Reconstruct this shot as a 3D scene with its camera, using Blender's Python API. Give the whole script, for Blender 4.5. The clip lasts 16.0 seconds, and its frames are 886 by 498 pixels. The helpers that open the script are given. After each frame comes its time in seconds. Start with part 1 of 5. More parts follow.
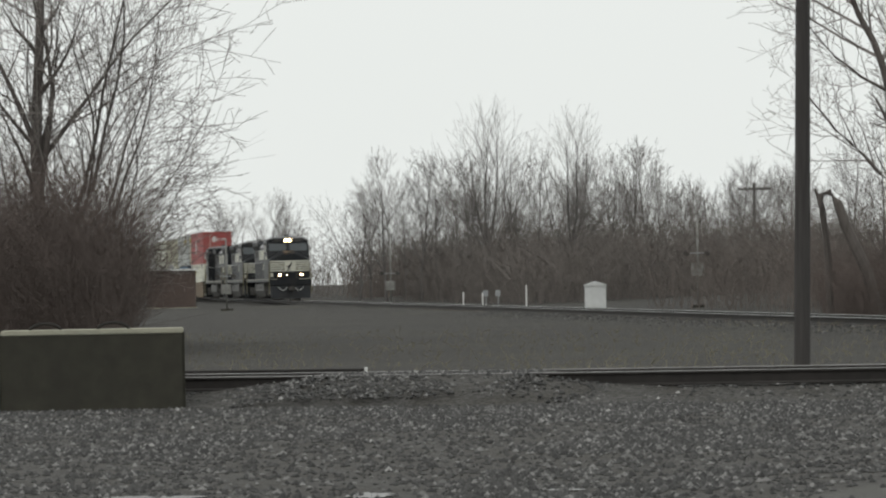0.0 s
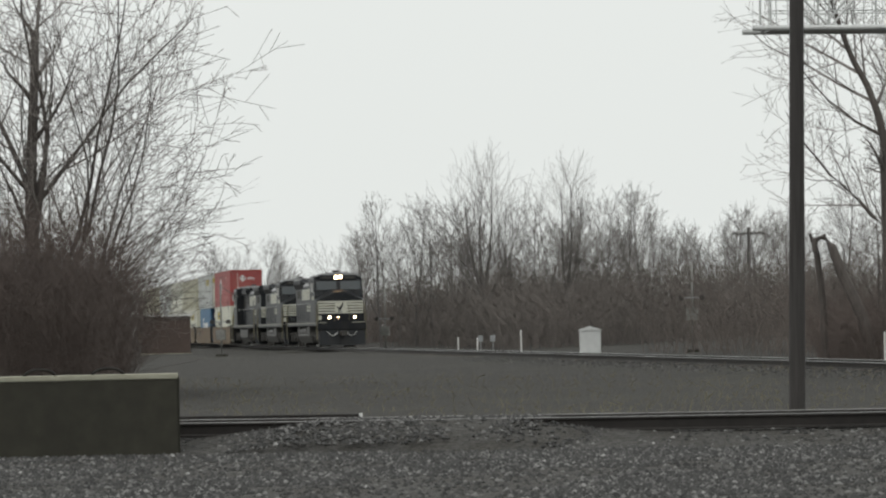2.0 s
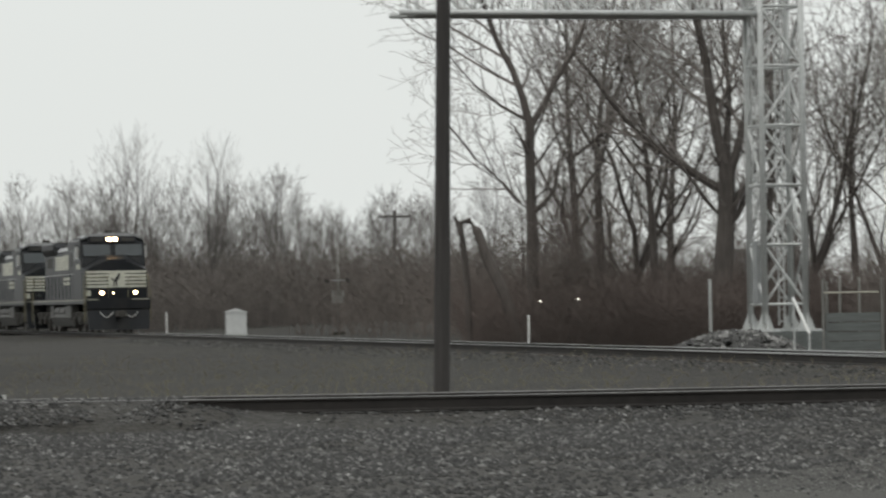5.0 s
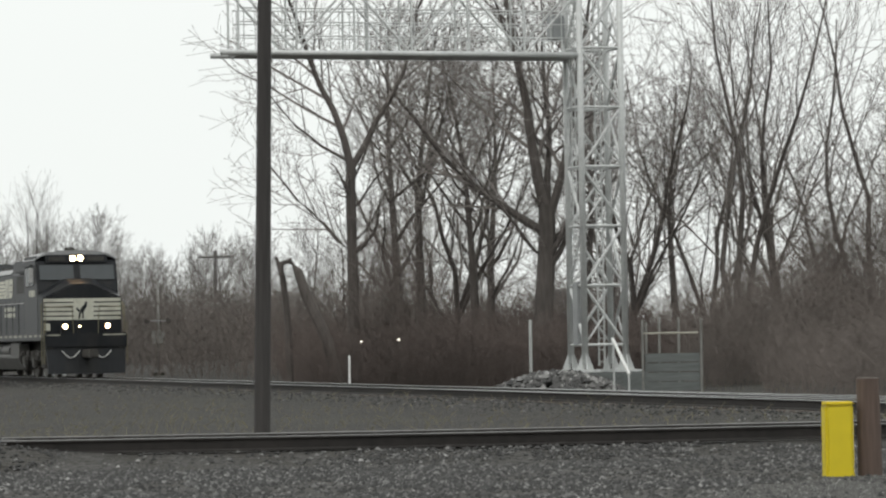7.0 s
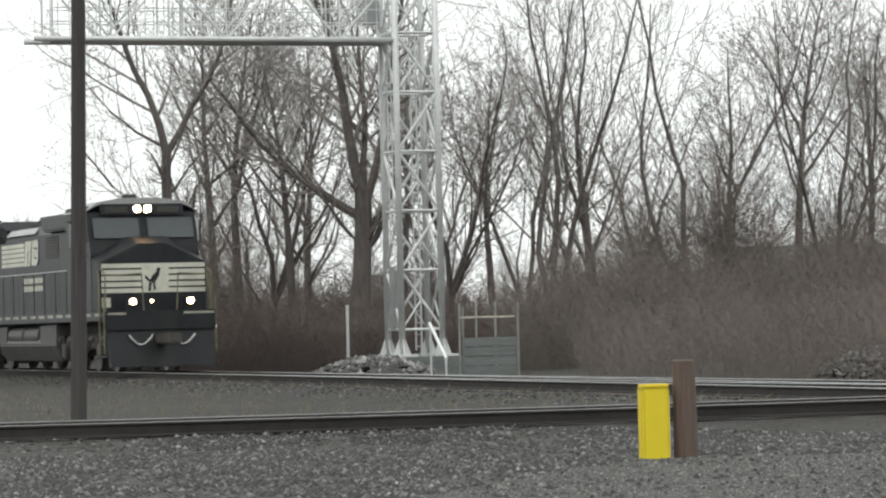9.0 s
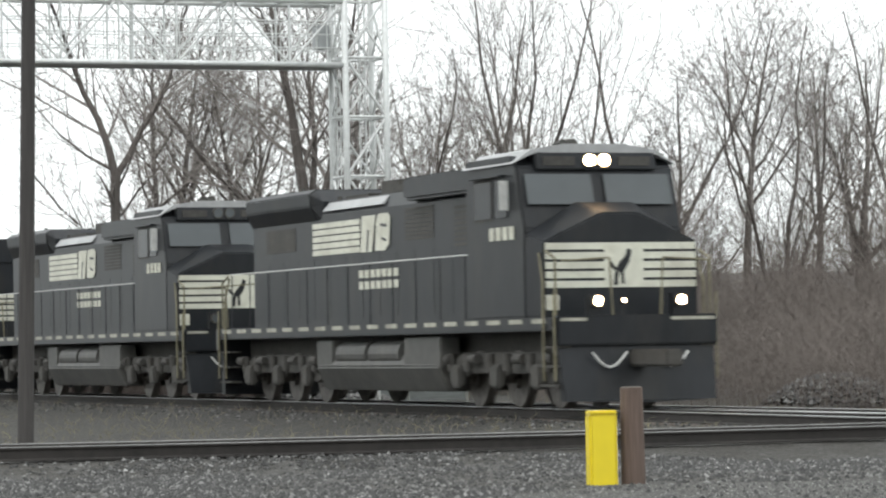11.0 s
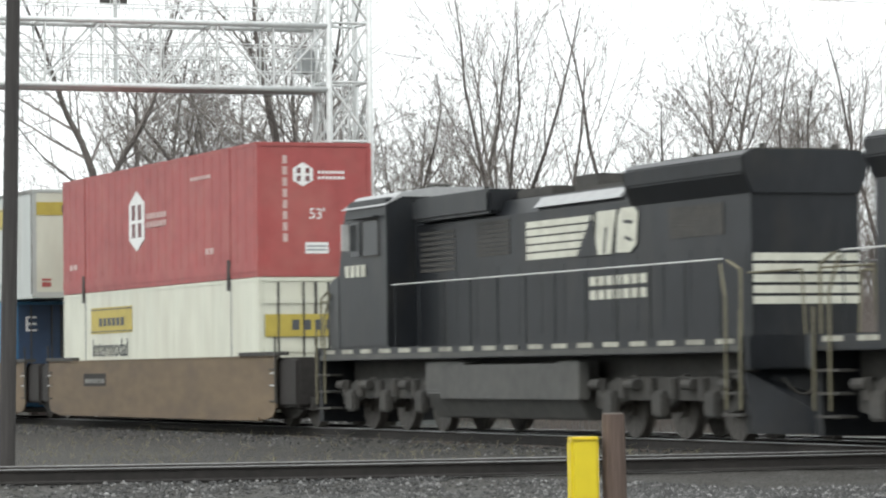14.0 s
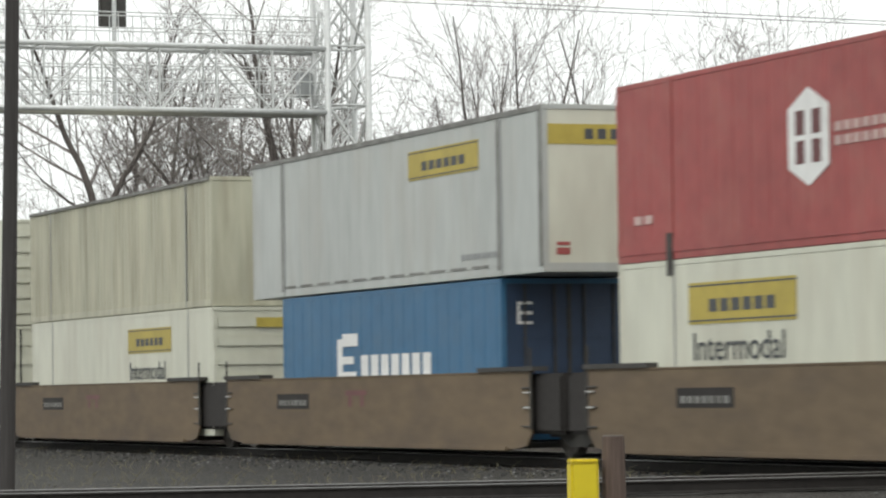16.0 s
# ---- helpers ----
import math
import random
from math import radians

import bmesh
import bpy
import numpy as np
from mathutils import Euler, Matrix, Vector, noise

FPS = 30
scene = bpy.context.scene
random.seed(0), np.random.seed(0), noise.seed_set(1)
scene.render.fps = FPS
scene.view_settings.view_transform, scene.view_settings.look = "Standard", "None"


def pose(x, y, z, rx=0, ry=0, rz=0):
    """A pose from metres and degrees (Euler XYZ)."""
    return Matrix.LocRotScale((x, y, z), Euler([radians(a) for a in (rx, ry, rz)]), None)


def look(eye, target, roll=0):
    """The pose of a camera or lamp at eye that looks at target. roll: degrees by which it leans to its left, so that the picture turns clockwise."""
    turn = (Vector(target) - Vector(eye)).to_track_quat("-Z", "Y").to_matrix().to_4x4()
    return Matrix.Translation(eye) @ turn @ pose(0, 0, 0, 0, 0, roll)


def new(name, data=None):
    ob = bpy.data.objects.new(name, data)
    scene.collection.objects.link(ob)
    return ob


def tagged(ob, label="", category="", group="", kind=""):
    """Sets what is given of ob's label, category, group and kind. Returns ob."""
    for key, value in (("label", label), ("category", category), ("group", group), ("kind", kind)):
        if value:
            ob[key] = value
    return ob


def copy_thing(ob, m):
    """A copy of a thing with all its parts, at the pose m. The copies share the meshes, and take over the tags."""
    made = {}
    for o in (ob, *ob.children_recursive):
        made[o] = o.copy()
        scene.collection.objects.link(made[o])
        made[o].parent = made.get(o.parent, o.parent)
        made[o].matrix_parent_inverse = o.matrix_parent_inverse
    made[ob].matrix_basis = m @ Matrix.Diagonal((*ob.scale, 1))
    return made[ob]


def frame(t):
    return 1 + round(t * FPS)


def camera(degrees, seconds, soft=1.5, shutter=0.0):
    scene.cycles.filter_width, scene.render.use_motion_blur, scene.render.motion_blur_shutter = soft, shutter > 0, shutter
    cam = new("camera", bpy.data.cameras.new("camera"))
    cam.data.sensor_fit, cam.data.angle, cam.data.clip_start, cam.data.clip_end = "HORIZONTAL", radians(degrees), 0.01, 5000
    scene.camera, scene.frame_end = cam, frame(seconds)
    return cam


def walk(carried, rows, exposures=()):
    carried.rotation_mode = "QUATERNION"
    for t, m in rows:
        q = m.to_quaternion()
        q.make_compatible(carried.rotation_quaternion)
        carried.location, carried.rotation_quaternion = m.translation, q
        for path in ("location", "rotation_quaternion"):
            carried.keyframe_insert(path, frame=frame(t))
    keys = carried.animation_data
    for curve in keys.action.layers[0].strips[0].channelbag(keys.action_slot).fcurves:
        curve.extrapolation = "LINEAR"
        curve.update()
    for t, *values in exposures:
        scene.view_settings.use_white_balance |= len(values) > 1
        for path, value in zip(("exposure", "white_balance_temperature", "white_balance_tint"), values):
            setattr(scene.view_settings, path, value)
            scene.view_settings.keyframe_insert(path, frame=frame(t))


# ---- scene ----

# camera on a spot beside the line, panning with the train; z = 0 is the top of the rails
EYE_Z = 1.14
cam = camera(14.414, 16.0, soft=2.2, shutter=0.3)
PATH = [  # seconds, yaw to the right, tilt up, lean
    (0.0, -11.814, 0.535, -1.063), (0.5, -11.824, 0.587, -1.170), (1.0, -11.816, 0.765, -1.169), (1.5, -11.774, 0.915, -1.072),
    (2.0, -11.712, 1.272, -1.173), (2.5, -11.188, 1.429, -0.788), (3.0, -10.806, 1.596, -1.026), (3.5, -10.730, 1.449, -0.949),
    (4.0, -9.569, 1.451, -1.392), (4.5, -8.734, 1.646, -1.453), (5.0, -5.936, 0.875, -0.978), (5.2, -5.427, 0.810, -1.282),
    (7.3, -2.549, 1.531, -1.181), (7.5, -2.211, 1.484, -1.452), (8.0, -1.410, 1.317, -1.520), (8.5, -0.915, 1.203, -1.438),
    (9.0, 0.000, 1.183, -1.397), (9.5, 0.159, 1.169, -1.209), (9.7, 0.177, 1.127, -1.407), (11.8, 1.103, 1.801, -0.794),
    (12.0, 1.096, 1.785, -0.799), (12.5, 1.094, 1.881, -0.844), (13.0, 1.137, 2.022, -0.828), (13.5, 1.123, 2.109, -0.830),
    (14.0, 1.129, 1.989, -0.684), (14.5, 1.111, 2.048, -0.813), (15.0, 1.135, 2.085, -0.830), (15.5, 1.136, 2.259, -0.914),
    (16.0, 1.144, 2.358, -0.818)]


def aim(yaw, tilt, lean):
    a, b = radians(yaw), radians(tilt)
    eye = Vector((0, 0, EYE_Z))
    return look(eye, eye + Vector((math.sin(a) * math.cos(b), math.cos(a) * math.cos(b), math.sin(b))), lean)


EXPOSURE = [  # seconds, stops, white balance
    (0.0, 0.06, 6500, 10), (1.5, 0.04, 6500, 10), (2.5, -0.02, 6500, 10), (3.0, -0.08, 6500, 10), (3.5, -0.13, 6500, 10), (4.5, -0.13, 6500, 10), (5.2, 0.04, 6500, 10),
    (7.3, 0.27, 6480, 10), (9.0, 0.6, 6430, 10), (9.7, 0.7, 6400, 10), (11.8, 0.97, 6300, 10), (13.5, 0.98, 6300, 10), (15.0, 0.8, 6400, 10), (16.0, 0.54, 6480, 10)]
walk(cam, [(t, aim(*r)) for t, *r in PATH], exposures=EXPOSURE)

# ---- light: a bright, even overcast sky
world = bpy.data.worlds.new("overcast_sky")
scene.world = world
world.use_nodes = True
wn, wl = world.node_tree.nodes, world.node_tree.links
wn.clear()
w_out, w_bg = wn.new("ShaderNodeOutputWorld"), wn.new("ShaderNodeBackground")
w_ramp, w_tc, w_sep = wn.new("ShaderNodeValToRGB"), wn.new("ShaderNodeTexCoord"), wn.new("ShaderNodeSeparateXYZ")
w_noise, w_add = wn.new("ShaderNodeTexNoise"), wn.new("ShaderNodeMath")
w_noise.inputs["Scale"].default_value, w_noise.inputs["Detail"].default_value = 2.5, 3
w_add.operation, w_add.inputs[1].default_value = "MULTIPLY_ADD", 0.12
wl.new(w_tc.outputs["Generated"], w_sep.inputs[0])
wl.new(w_tc.outputs["Generated"], w_noise.inputs["Vector"])
wl.new(w_noise.outputs["Fac"], w_add.inputs[0])
wl.new(w_sep.outputs["Z"], w_add.inputs[2])
wl.new(w_add.outputs[0], w_ramp.inputs["Fac"])
w_ramp.color_ramp.elements[0].position, w_ramp.color_ramp.elements[0].color = 0.0, (0.745, 0.775, 0.75, 1)
w_ramp.color_ramp.elements[1].position, w_ramp.color_ramp.elements[1].color = 0.7, (0.935, 0.96, 0.94, 1)
wl.new(w_ramp.outputs["Color"], w_bg.inputs["Color"])
w_bg.inputs["Strength"].default_value = 1.0
wl.new(w_bg.outputs[0], w_out.inputs["Surface"])
sun_data = bpy.data.lights.new("sun", "SUN")
sun_data.energy, sun_data.angle, sun_data.color = 0.6, radians(25), (1.0, 0.98, 0.95)
sun = new("sun", sun_data)
sun.matrix_world = look((0, 0, 60), (30, 40, 0))


# ---- materials
def mat(name, color, rough=0.7, metal=0.0, var=0.25, scale=6.0, bump=0.15, stain=None, stain_amount=0.0, stretch=(1, 1, 1), coat=0.0):
    """Base colour varied at two scales, with relief and stains."""
    m = bpy.data.materials.new(name)
    m.use_nodes = True
    n, l = m.node_tree.nodes, m.node_tree.links
    b = n["Principled BSDF"]
    b.inputs["Roughness"].default_value, b.inputs["Metallic"].default_value = rough, metal
    b.inputs["Coat Weight"].default_value = coat
    tc, mp = n.new("ShaderNodeTexCoord"), n.new("ShaderNodeMapping")
    mp.inputs["Scale"].default_value = stretch
    l.new(tc.outputs["Object"], mp.inputs["Vector"])
    big, small = n.new("ShaderNodeTexNoise"), n.new("ShaderNodeTexNoise")
    for node, k, d in ((big, scale * 0.12, 4), (small, scale, 6)):
        node.inputs["Scale"].default_value, node.inputs["Detail"].default_value = k, d
        l.new(mp.outputs[0], node.inputs["Vector"])
    mixv = n.new("ShaderNodeMath")
    mixv.operation = "ADD"
    l.new(big.outputs["Fac"], mixv.inputs[0])
    l.new(small.outputs["Fac"], mixv.inputs[1])
    ramp = n.new("ShaderNodeMapRange")
    ramp.inputs["From Min"].default_value, ramp.inputs["From Max"].default_value = 0.65, 1.35
    ramp.inputs["To Min"].default_value, ramp.inputs["To Max"].default_value = 1 - var, 1 + var
    l.new(mixv.outputs[0], ramp.inputs["Value"])
    mul = n.new("ShaderNodeVectorMath")
    mul.operation = "SCALE"
    mul.inputs[0].default_value = color[:3]
    l.new(ramp.outputs[0], mul.inputs["Scale"])
    out = mul.outputs[0]
    if stain:
        sn, sr, mx = n.new("ShaderNodeTexNoise"), n.new("ShaderNodeMapRange"), n.new("ShaderNodeMix")
        sn.inputs["Scale"].default_value, sn.inputs["Detail"].default_value = scale * 0.35, 7
        l.new(mp.outputs[0], sn.inputs["Vector"])
        sr.inputs["From Min"].default_value, sr.inputs["From Max"].default_value = 0.48, 0.72
        sr.inputs["To Max"].default_value = stain_amount
        l.new(sn.outputs["Fac"], sr.inputs["Value"])
        mx.data_type = "RGBA"
        l.new(sr.outputs[0], mx.inputs["Factor"])
        l.new(out, mx.inputs["A"])
        mx.inputs["B"].default_value = (*stain[:3], 1)
        out = mx.outputs["Result"]
    l.new(out, b.inputs["Base Color"])
    if bump:
        bp = n.new("ShaderNodeBump")
        bp.inputs["Strength"].default_value, bp.inputs["Distance"].default_value = bump, 0.02
        l.new(small.outputs["Fac"], bp.inputs["Height"])
        l.new(bp.outputs[0], b.inputs["Normal"])
    return m


def glow(name, color, strength):
    m = bpy.data.materials.new(name)
    m.use_nodes = True
    b = m.node_tree.nodes["Principled BSDF"]
    b.inputs["Base Color"].default_value = (*color, 1)
    b.inputs["Emission Color"].default_value, b.inputs["Emission Strength"].default_value = (*color, 1), strength
    return m


M_BLACK = mat("loco_black", (0.011, 0.0125, 0.015), 0.42, var=0.35, scale=5, bump=0.05, stain=(0.026, 0.025, 0.023), stain_amount=0.6, stretch=(1, 1, 0.5))
M_BLACK.node_tree.nodes["Principled BSDF"].inputs["Specular IOR Level"].default_value = 0.3
M_UNDER = mat("grimy_running_gear", (0.048, 0.0455, 0.041), 0.8, var=0.35, scale=9, bump=0.3, stain=(0.065, 0.057, 0.047), stain_amount=0.5)
M_TANK = mat("dusty_tank", (0.06, 0.059, 0.055), 0.6, var=0.3, scale=5, bump=0.1, stain=(0.1, 0.095, 0.085), stain_amount=0.6)
M_CREAM = mat("cream_paint", (0.55, 0.545, 0.46), 0.55, var=0.15, scale=6, bump=0.03, stain=(0.3, 0.28, 0.22), stain_amount=0.5)
# base colour lifted for dust and for the sky mirrored in the windshield
M_GLASS = mat("glass_dust_and_sky", (0.075, 0.083, 0.087), 0.15, var=0.1, scale=2, bump=0.0)
M_GLASS.node_tree.nodes["Principled BSDF"].inputs["Specular IOR Level"].default_value = 0.3
M_SIDEGLASS = mat("dark_side_glass", (0.016, 0.018, 0.02), 0.25, var=0.3, scale=3, bump=0.0)
M_SIDEGLASS.node_tree.nodes["Principled BSDF"].inputs["Specular IOR Level"].default_value = 0.15
# pale grey stands for sky light on the cab roof and hood shelf
M_ROOF = mat("roof_grey_sky_lit", (0.3, 0.303, 0.303), 0.5, var=0.2, scale=5, bump=0.05)
M_GRAB = mat("pale_handrail", (0.5, 0.5, 0.48), 0.5, var=0.2, scale=9, bump=0.0)
M_STEPRAIL = mat("dull_yellow_grabiron", (0.15, 0.135, 0.085), 0.6, var=0.3, scale=9, bump=0.0)
M_HEAD = glow("headlight_glow", (1.0, 0.64, 0.32), 26.0)
M_DITCH = glow("ditch_light_glow", (1.0, 0.62, 0.32), 26.0)
M_STEEL = mat("wheel_steel", (0.12, 0.11, 0.1), 0.5, 0.6, var=0.4, scale=14, bump=0.1)
M_RUST = mat("rusty_rail_web", (0.021, 0.018, 0.016), 0.85, var=0.4, scale=8, bump=0.3)
M_RAILTOP = mat("polished_rail_head", (0.34, 0.34, 0.335), 0.4, 0.85, var=0.15, scale=5, bump=0.02)
M_TIE = mat("weathered_tie", (0.09, 0.075, 0.062), 0.9, var=0.4, scale=8, bump=0.4, stretch=(0.3, 3, 1))
M_STONE = mat("grey_ballast_stone", (0.2, 0.195, 0.19), 0.85, var=0.5, scale=3, bump=0.2)
M_RED = mat("red_container_paint", (0.3, 0.06, 0.056), 0.55, var=0.18, scale=3, bump=0.05, stain=(0.34, 0.12, 0.1), stain_amount=0.5)
M_WHITE = mat("white_container_paint", (0.57, 0.572, 0.475), 0.5, var=0.1, scale=3, bump=0.04, stain=(0.42, 0.38, 0.3), stain_amount=0.35, stretch=(1, 1, 0.3))
M_SILVER = mat("grey_white_container_sheet", (0.4, 0.42, 0.4), 0.45, var=0.12, scale=3, bump=0.05, stain=(0.36, 0.33, 0.28), stain_amount=0.4, stretch=(1, 1, 0.3))
M_TAN = mat("grimy_cream_container", (0.44, 0.43, 0.33), 0.6, var=0.2, scale=3, bump=0.05, stain=(0.2, 0.16, 0.1), stain_amount=0.6, stretch=(1.5, 1.5, 0.2))
M_BLUE = mat("blue_container_paint", (0.028, 0.12, 0.23), 0.5, var=0.15, scale=3, bump=0.05, stain=(0.08, 0.15, 0.22), stain_amount=0.4)
M_NAVY = mat("dark_blue_door_paint", (0.018, 0.04, 0.085), 0.5, var=0.2, scale=4, bump=0.05)
M_WELL = mat("brown_well_car_paint", (0.14, 0.1, 0.06), 0.75, var=0.2, scale=3, bump=0.08, stain=(0.085, 0.063, 0.046), stain_amount=0.6, stretch=(0.5, 0.5, 1.5))
M_MARK = mat("dull_maroon_mark", (0.13, 0.045, 0.045), 0.6, var=0.2, scale=6, bump=0.0)
M_GRIME = mat("grimy_grey_rail", (0.2, 0.2, 0.185), 0.7, var=0.35, scale=5, bump=0.08, stain=(0.09, 0.08, 0.065), stain_amount=0.6)
M_YSIGN = mat("faded_yellow_panel", (0.42, 0.33, 0.06), 0.55, var=0.12, scale=5, bump=0.0)
M_INK = mat("dark_lettering", (0.06, 0.065, 0.07), 0.6, var=0.1, scale=5, bump=0.0)
M_PALE = mat("white_lettering", (0.72, 0.72, 0.7), 0.55, var=0.1, scale=5, bump=0.0)
M_GALV = mat("galvanised_steel", (0.56, 0.57, 0.56), 0.45, 0.25, var=0.15, scale=9, bump=0.05)
M_POLE = mat("tarred_wood_pole", (0.042, 0.038, 0.036), 0.85, var=0.35, scale=10, bump=0.5, stretch=(3, 3, 0.15))
M_POST = mat("weathered_brown_post", (0.095, 0.066, 0.053), 0.85, var=0.35, scale=12, bump=0.5, stretch=(3, 3, 0.2))
M_YELLOW = mat("yellow_plastic", (0.66, 0.52, 0.01), 0.45, var=0.07, scale=6, bump=0.04)
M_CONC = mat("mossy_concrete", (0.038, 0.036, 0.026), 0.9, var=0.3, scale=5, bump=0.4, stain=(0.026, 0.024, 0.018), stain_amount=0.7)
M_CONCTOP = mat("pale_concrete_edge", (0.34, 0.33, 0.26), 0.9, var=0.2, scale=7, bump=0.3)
M_BROWNBOX = mat("brown_hut_paint", (0.08, 0.055, 0.045), 0.7, var=0.2, scale=4, bump=0.1)
M_WHITEBOX = mat("white_cabinet_paint", (0.62, 0.63, 0.62), 0.5, var=0.1, scale=4, bump=0.03)
M_BARK = mat("grey_brown_bark", (0.098, 0.086, 0.078), 0.95, var=0.35, scale=5, bump=0.5, stretch=(2, 2, 0.4))
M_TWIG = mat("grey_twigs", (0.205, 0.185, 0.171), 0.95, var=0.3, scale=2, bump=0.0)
# far twigs: distance haze is put into their base colour
M_FARTWIG = mat("far_twigs_haze_tinted", (0.2, 0.186, 0.176), 0.95, var=0.25, scale=0.5, bump=0.0)
M_BRUSH = mat("reddish_brown_brush", (0.11, 0.087, 0.077), 0.95, var=0.4, scale=0.8, bump=0.0)
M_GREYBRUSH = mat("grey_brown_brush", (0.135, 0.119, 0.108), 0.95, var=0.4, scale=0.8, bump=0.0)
# paler than the near bark: distance haze mixed into the colour
M_FARBARK = mat("far_bark_haze_tinted", (0.14, 0.13, 0.124), 0.95, var=0.25, scale=2, bump=0.2)
M_GRASS = mat("dry_winter_grass", (0.17, 0.155, 0.1), 0.95, var=0.4, scale=1.5, bump=0.0)
M_BOARD = mat("weathered_board", (0.13, 0.14, 0.135), 0.8, var=0.25, scale=6, bump=0.2, stretch=(0.4, 1, 4))
M_WATER = mat("shallow_water", (0.04, 0.039, 0.034), 0.3, var=0.4, scale=9, bump=0.4)
M_DASH = mat("grimy_cream_dash", (0.36, 0.35, 0.29), 0.6, var=0.3, scale=4, bump=0.03, stain=(0.1, 0.095, 0.08), stain_amount=0.7)
M_RAILDULL = mat("dull_rail_head", (0.22, 0.215, 0.21), 0.55, 0.5, var=0.3, scale=5, bump=0.05)
M_BRUSHGREY = mat("dull_brown_brush", (0.132, 0.112, 0.1), 0.95, var=0.35, scale=0.8, bump=0.0)
M_SIDING = mat("pale_house_siding", (0.45, 0.45, 0.44), 0.7, var=0.1, scale=3, bump=0.1, stretch=(0.2, 0.2, 6))
M_SHED = mat("grey_green_shed_wall", (0.2, 0.22, 0.2), 0.7, var=0.15, scale=3, bump=0.1)
M_SHINGLE = mat("dark_roof_shingle", (0.07, 0.068, 0.068), 0.9, var=0.3, scale=5, bump=0.3)
M_LAMP = glow("far_lamp_glow", (1.0, 0.93, 0.8), 2.0)
M_FADE = mat("faded_white_lettering", (0.5, 0.36, 0.33), 0.6, var=0.2, scale=4, bump=0.0)
M_BOX = mat("grey_metal_box", (0.3, 0.31, 0.31), 0.5, 0.3, var=0.15, scale=6, bump=0.03)


# ---- mesh helpers
def box(bm, x0, x1, y0, y1, z0, z1):
    v = [bm.verts.new(p) for p in ((x0, y0, z0), (x1, y0, z0), (x1, y1, z0), (x0, y1, z0), (x0, y0, z1), (x1, y0, z1), (x1, y1, z1), (x0, y1, z1))]
    for f in ((3, 2, 1, 0), (4, 5, 6, 7), (0, 1, 5, 4), (1, 2, 6, 5), (2, 3, 7, 6), (3, 0, 4, 7)):
        bm.faces.new([v[i] for i in f])


def prism(bm, pts, axis, a, b):
    """Extrudes the outline pts (two coordinates, counted round) along an axis from a to b."""
    def at(p, q):
        return (q, p[0], p[1]) if axis == "x" else (p[0], q, p[1]) if axis == "y" else (p[0], p[1], q)
    lo, hi = [bm.verts.new(at(p, a)) for p in pts], [bm.verts.new(at(p, b)) for p in pts]
    k = len(pts)
    for i in range(k):
        bm.faces.new((lo[i], lo[(i + 1) % k], hi[(i + 1) % k], hi[i]))
    bm.faces.new(lo[::-1])
    bm.faces.new(hi)


def cyl(bm, p, q, r, r2=None, seg=12):
    p, q = Vector(p), Vector(q)
    turn = (q - p).to_track_quat("Z", "Y").to_matrix()
    rings = []
    for c, rad in ((p, r), (q, r if r2 is None else r2)):
        rings.append([bm.verts.new(c + turn @ Vector((math.cos(6.28319 * i / seg) * rad, math.sin(6.28319 * i / seg) * rad, 0))) for i in range(seg)])
    for i in range(seg):
        bm.faces.new((rings[0][i], rings[0][(i + 1) % seg], rings[1][(i + 1) % seg], rings[1][i]))
    bm.faces.new(rings[0][::-1])
    bm.faces.new(rings[1])


def rod(bm, pts, r, seg=6):
    for p, q in zip(pts, pts[1:]):
        cyl(bm, p, q, r, seg=seg)


def finish(bm, bevel=0.0, smooth=False):
    bmesh.ops.recalc_face_normals(bm, faces=bm.faces)
    if bevel:
        bmesh.ops.bevel(bm, geom=bm.edges[:], offset=bevel, segments=2, affect="EDGES", clamp_overlap=True)
    if smooth:
        for f in bm.faces:
            f.smooth = True


def mesh_of(name, bm, material, bevel=0.0, smooth=False):
    finish(bm, bevel, smooth)
    me = bpy.data.meshes.new(name)
    bm.to_mesh(me)
    bm.free()
    me.materials.append(material)
    return me


def part(name, bm, material, parent=None, label="", bevel=0.0, smooth=False):
    ob = new(name, mesh_of(name, bm, material, bevel, smooth))
    ob.parent = parent
    return tagged(ob, label)


def boxes(*bs):
    bm = bmesh.new()
    for b in bs:
        box(bm, *b)
    return bm


def empty(name, m=None):
    ob = new(name)
    if m is not None:
        ob.matrix_basis = m
    return ob


def raw(name, verts, faces, material):
    me = bpy.data.meshes.new(name)
    me.from_pydata(verts, [], faces)
    me.materials.append(material)
    return me


# ---- the plan: the main line runs straight, past the camera at 24.4 m
HEAD = radians(-70.134)
FX, FY = math.cos(HEAD), math.sin(HEAD)   # the way the train goes
FOOT = (22.935, 8.287)                    # the point of the line nearest to the camera


def line(s, v=0.0):
    """s metres along the main line, v metres to the camera's side of it."""
    return FOOT[0] + s * FX + v * FY, FOOT[1] + s * FY - v * FX


def siding_y(x):
    return 42.5 + 0.0115 * (x + 10) ** 2 if x > -10 else 42.5 + 0.004 * (x + 10) ** 2


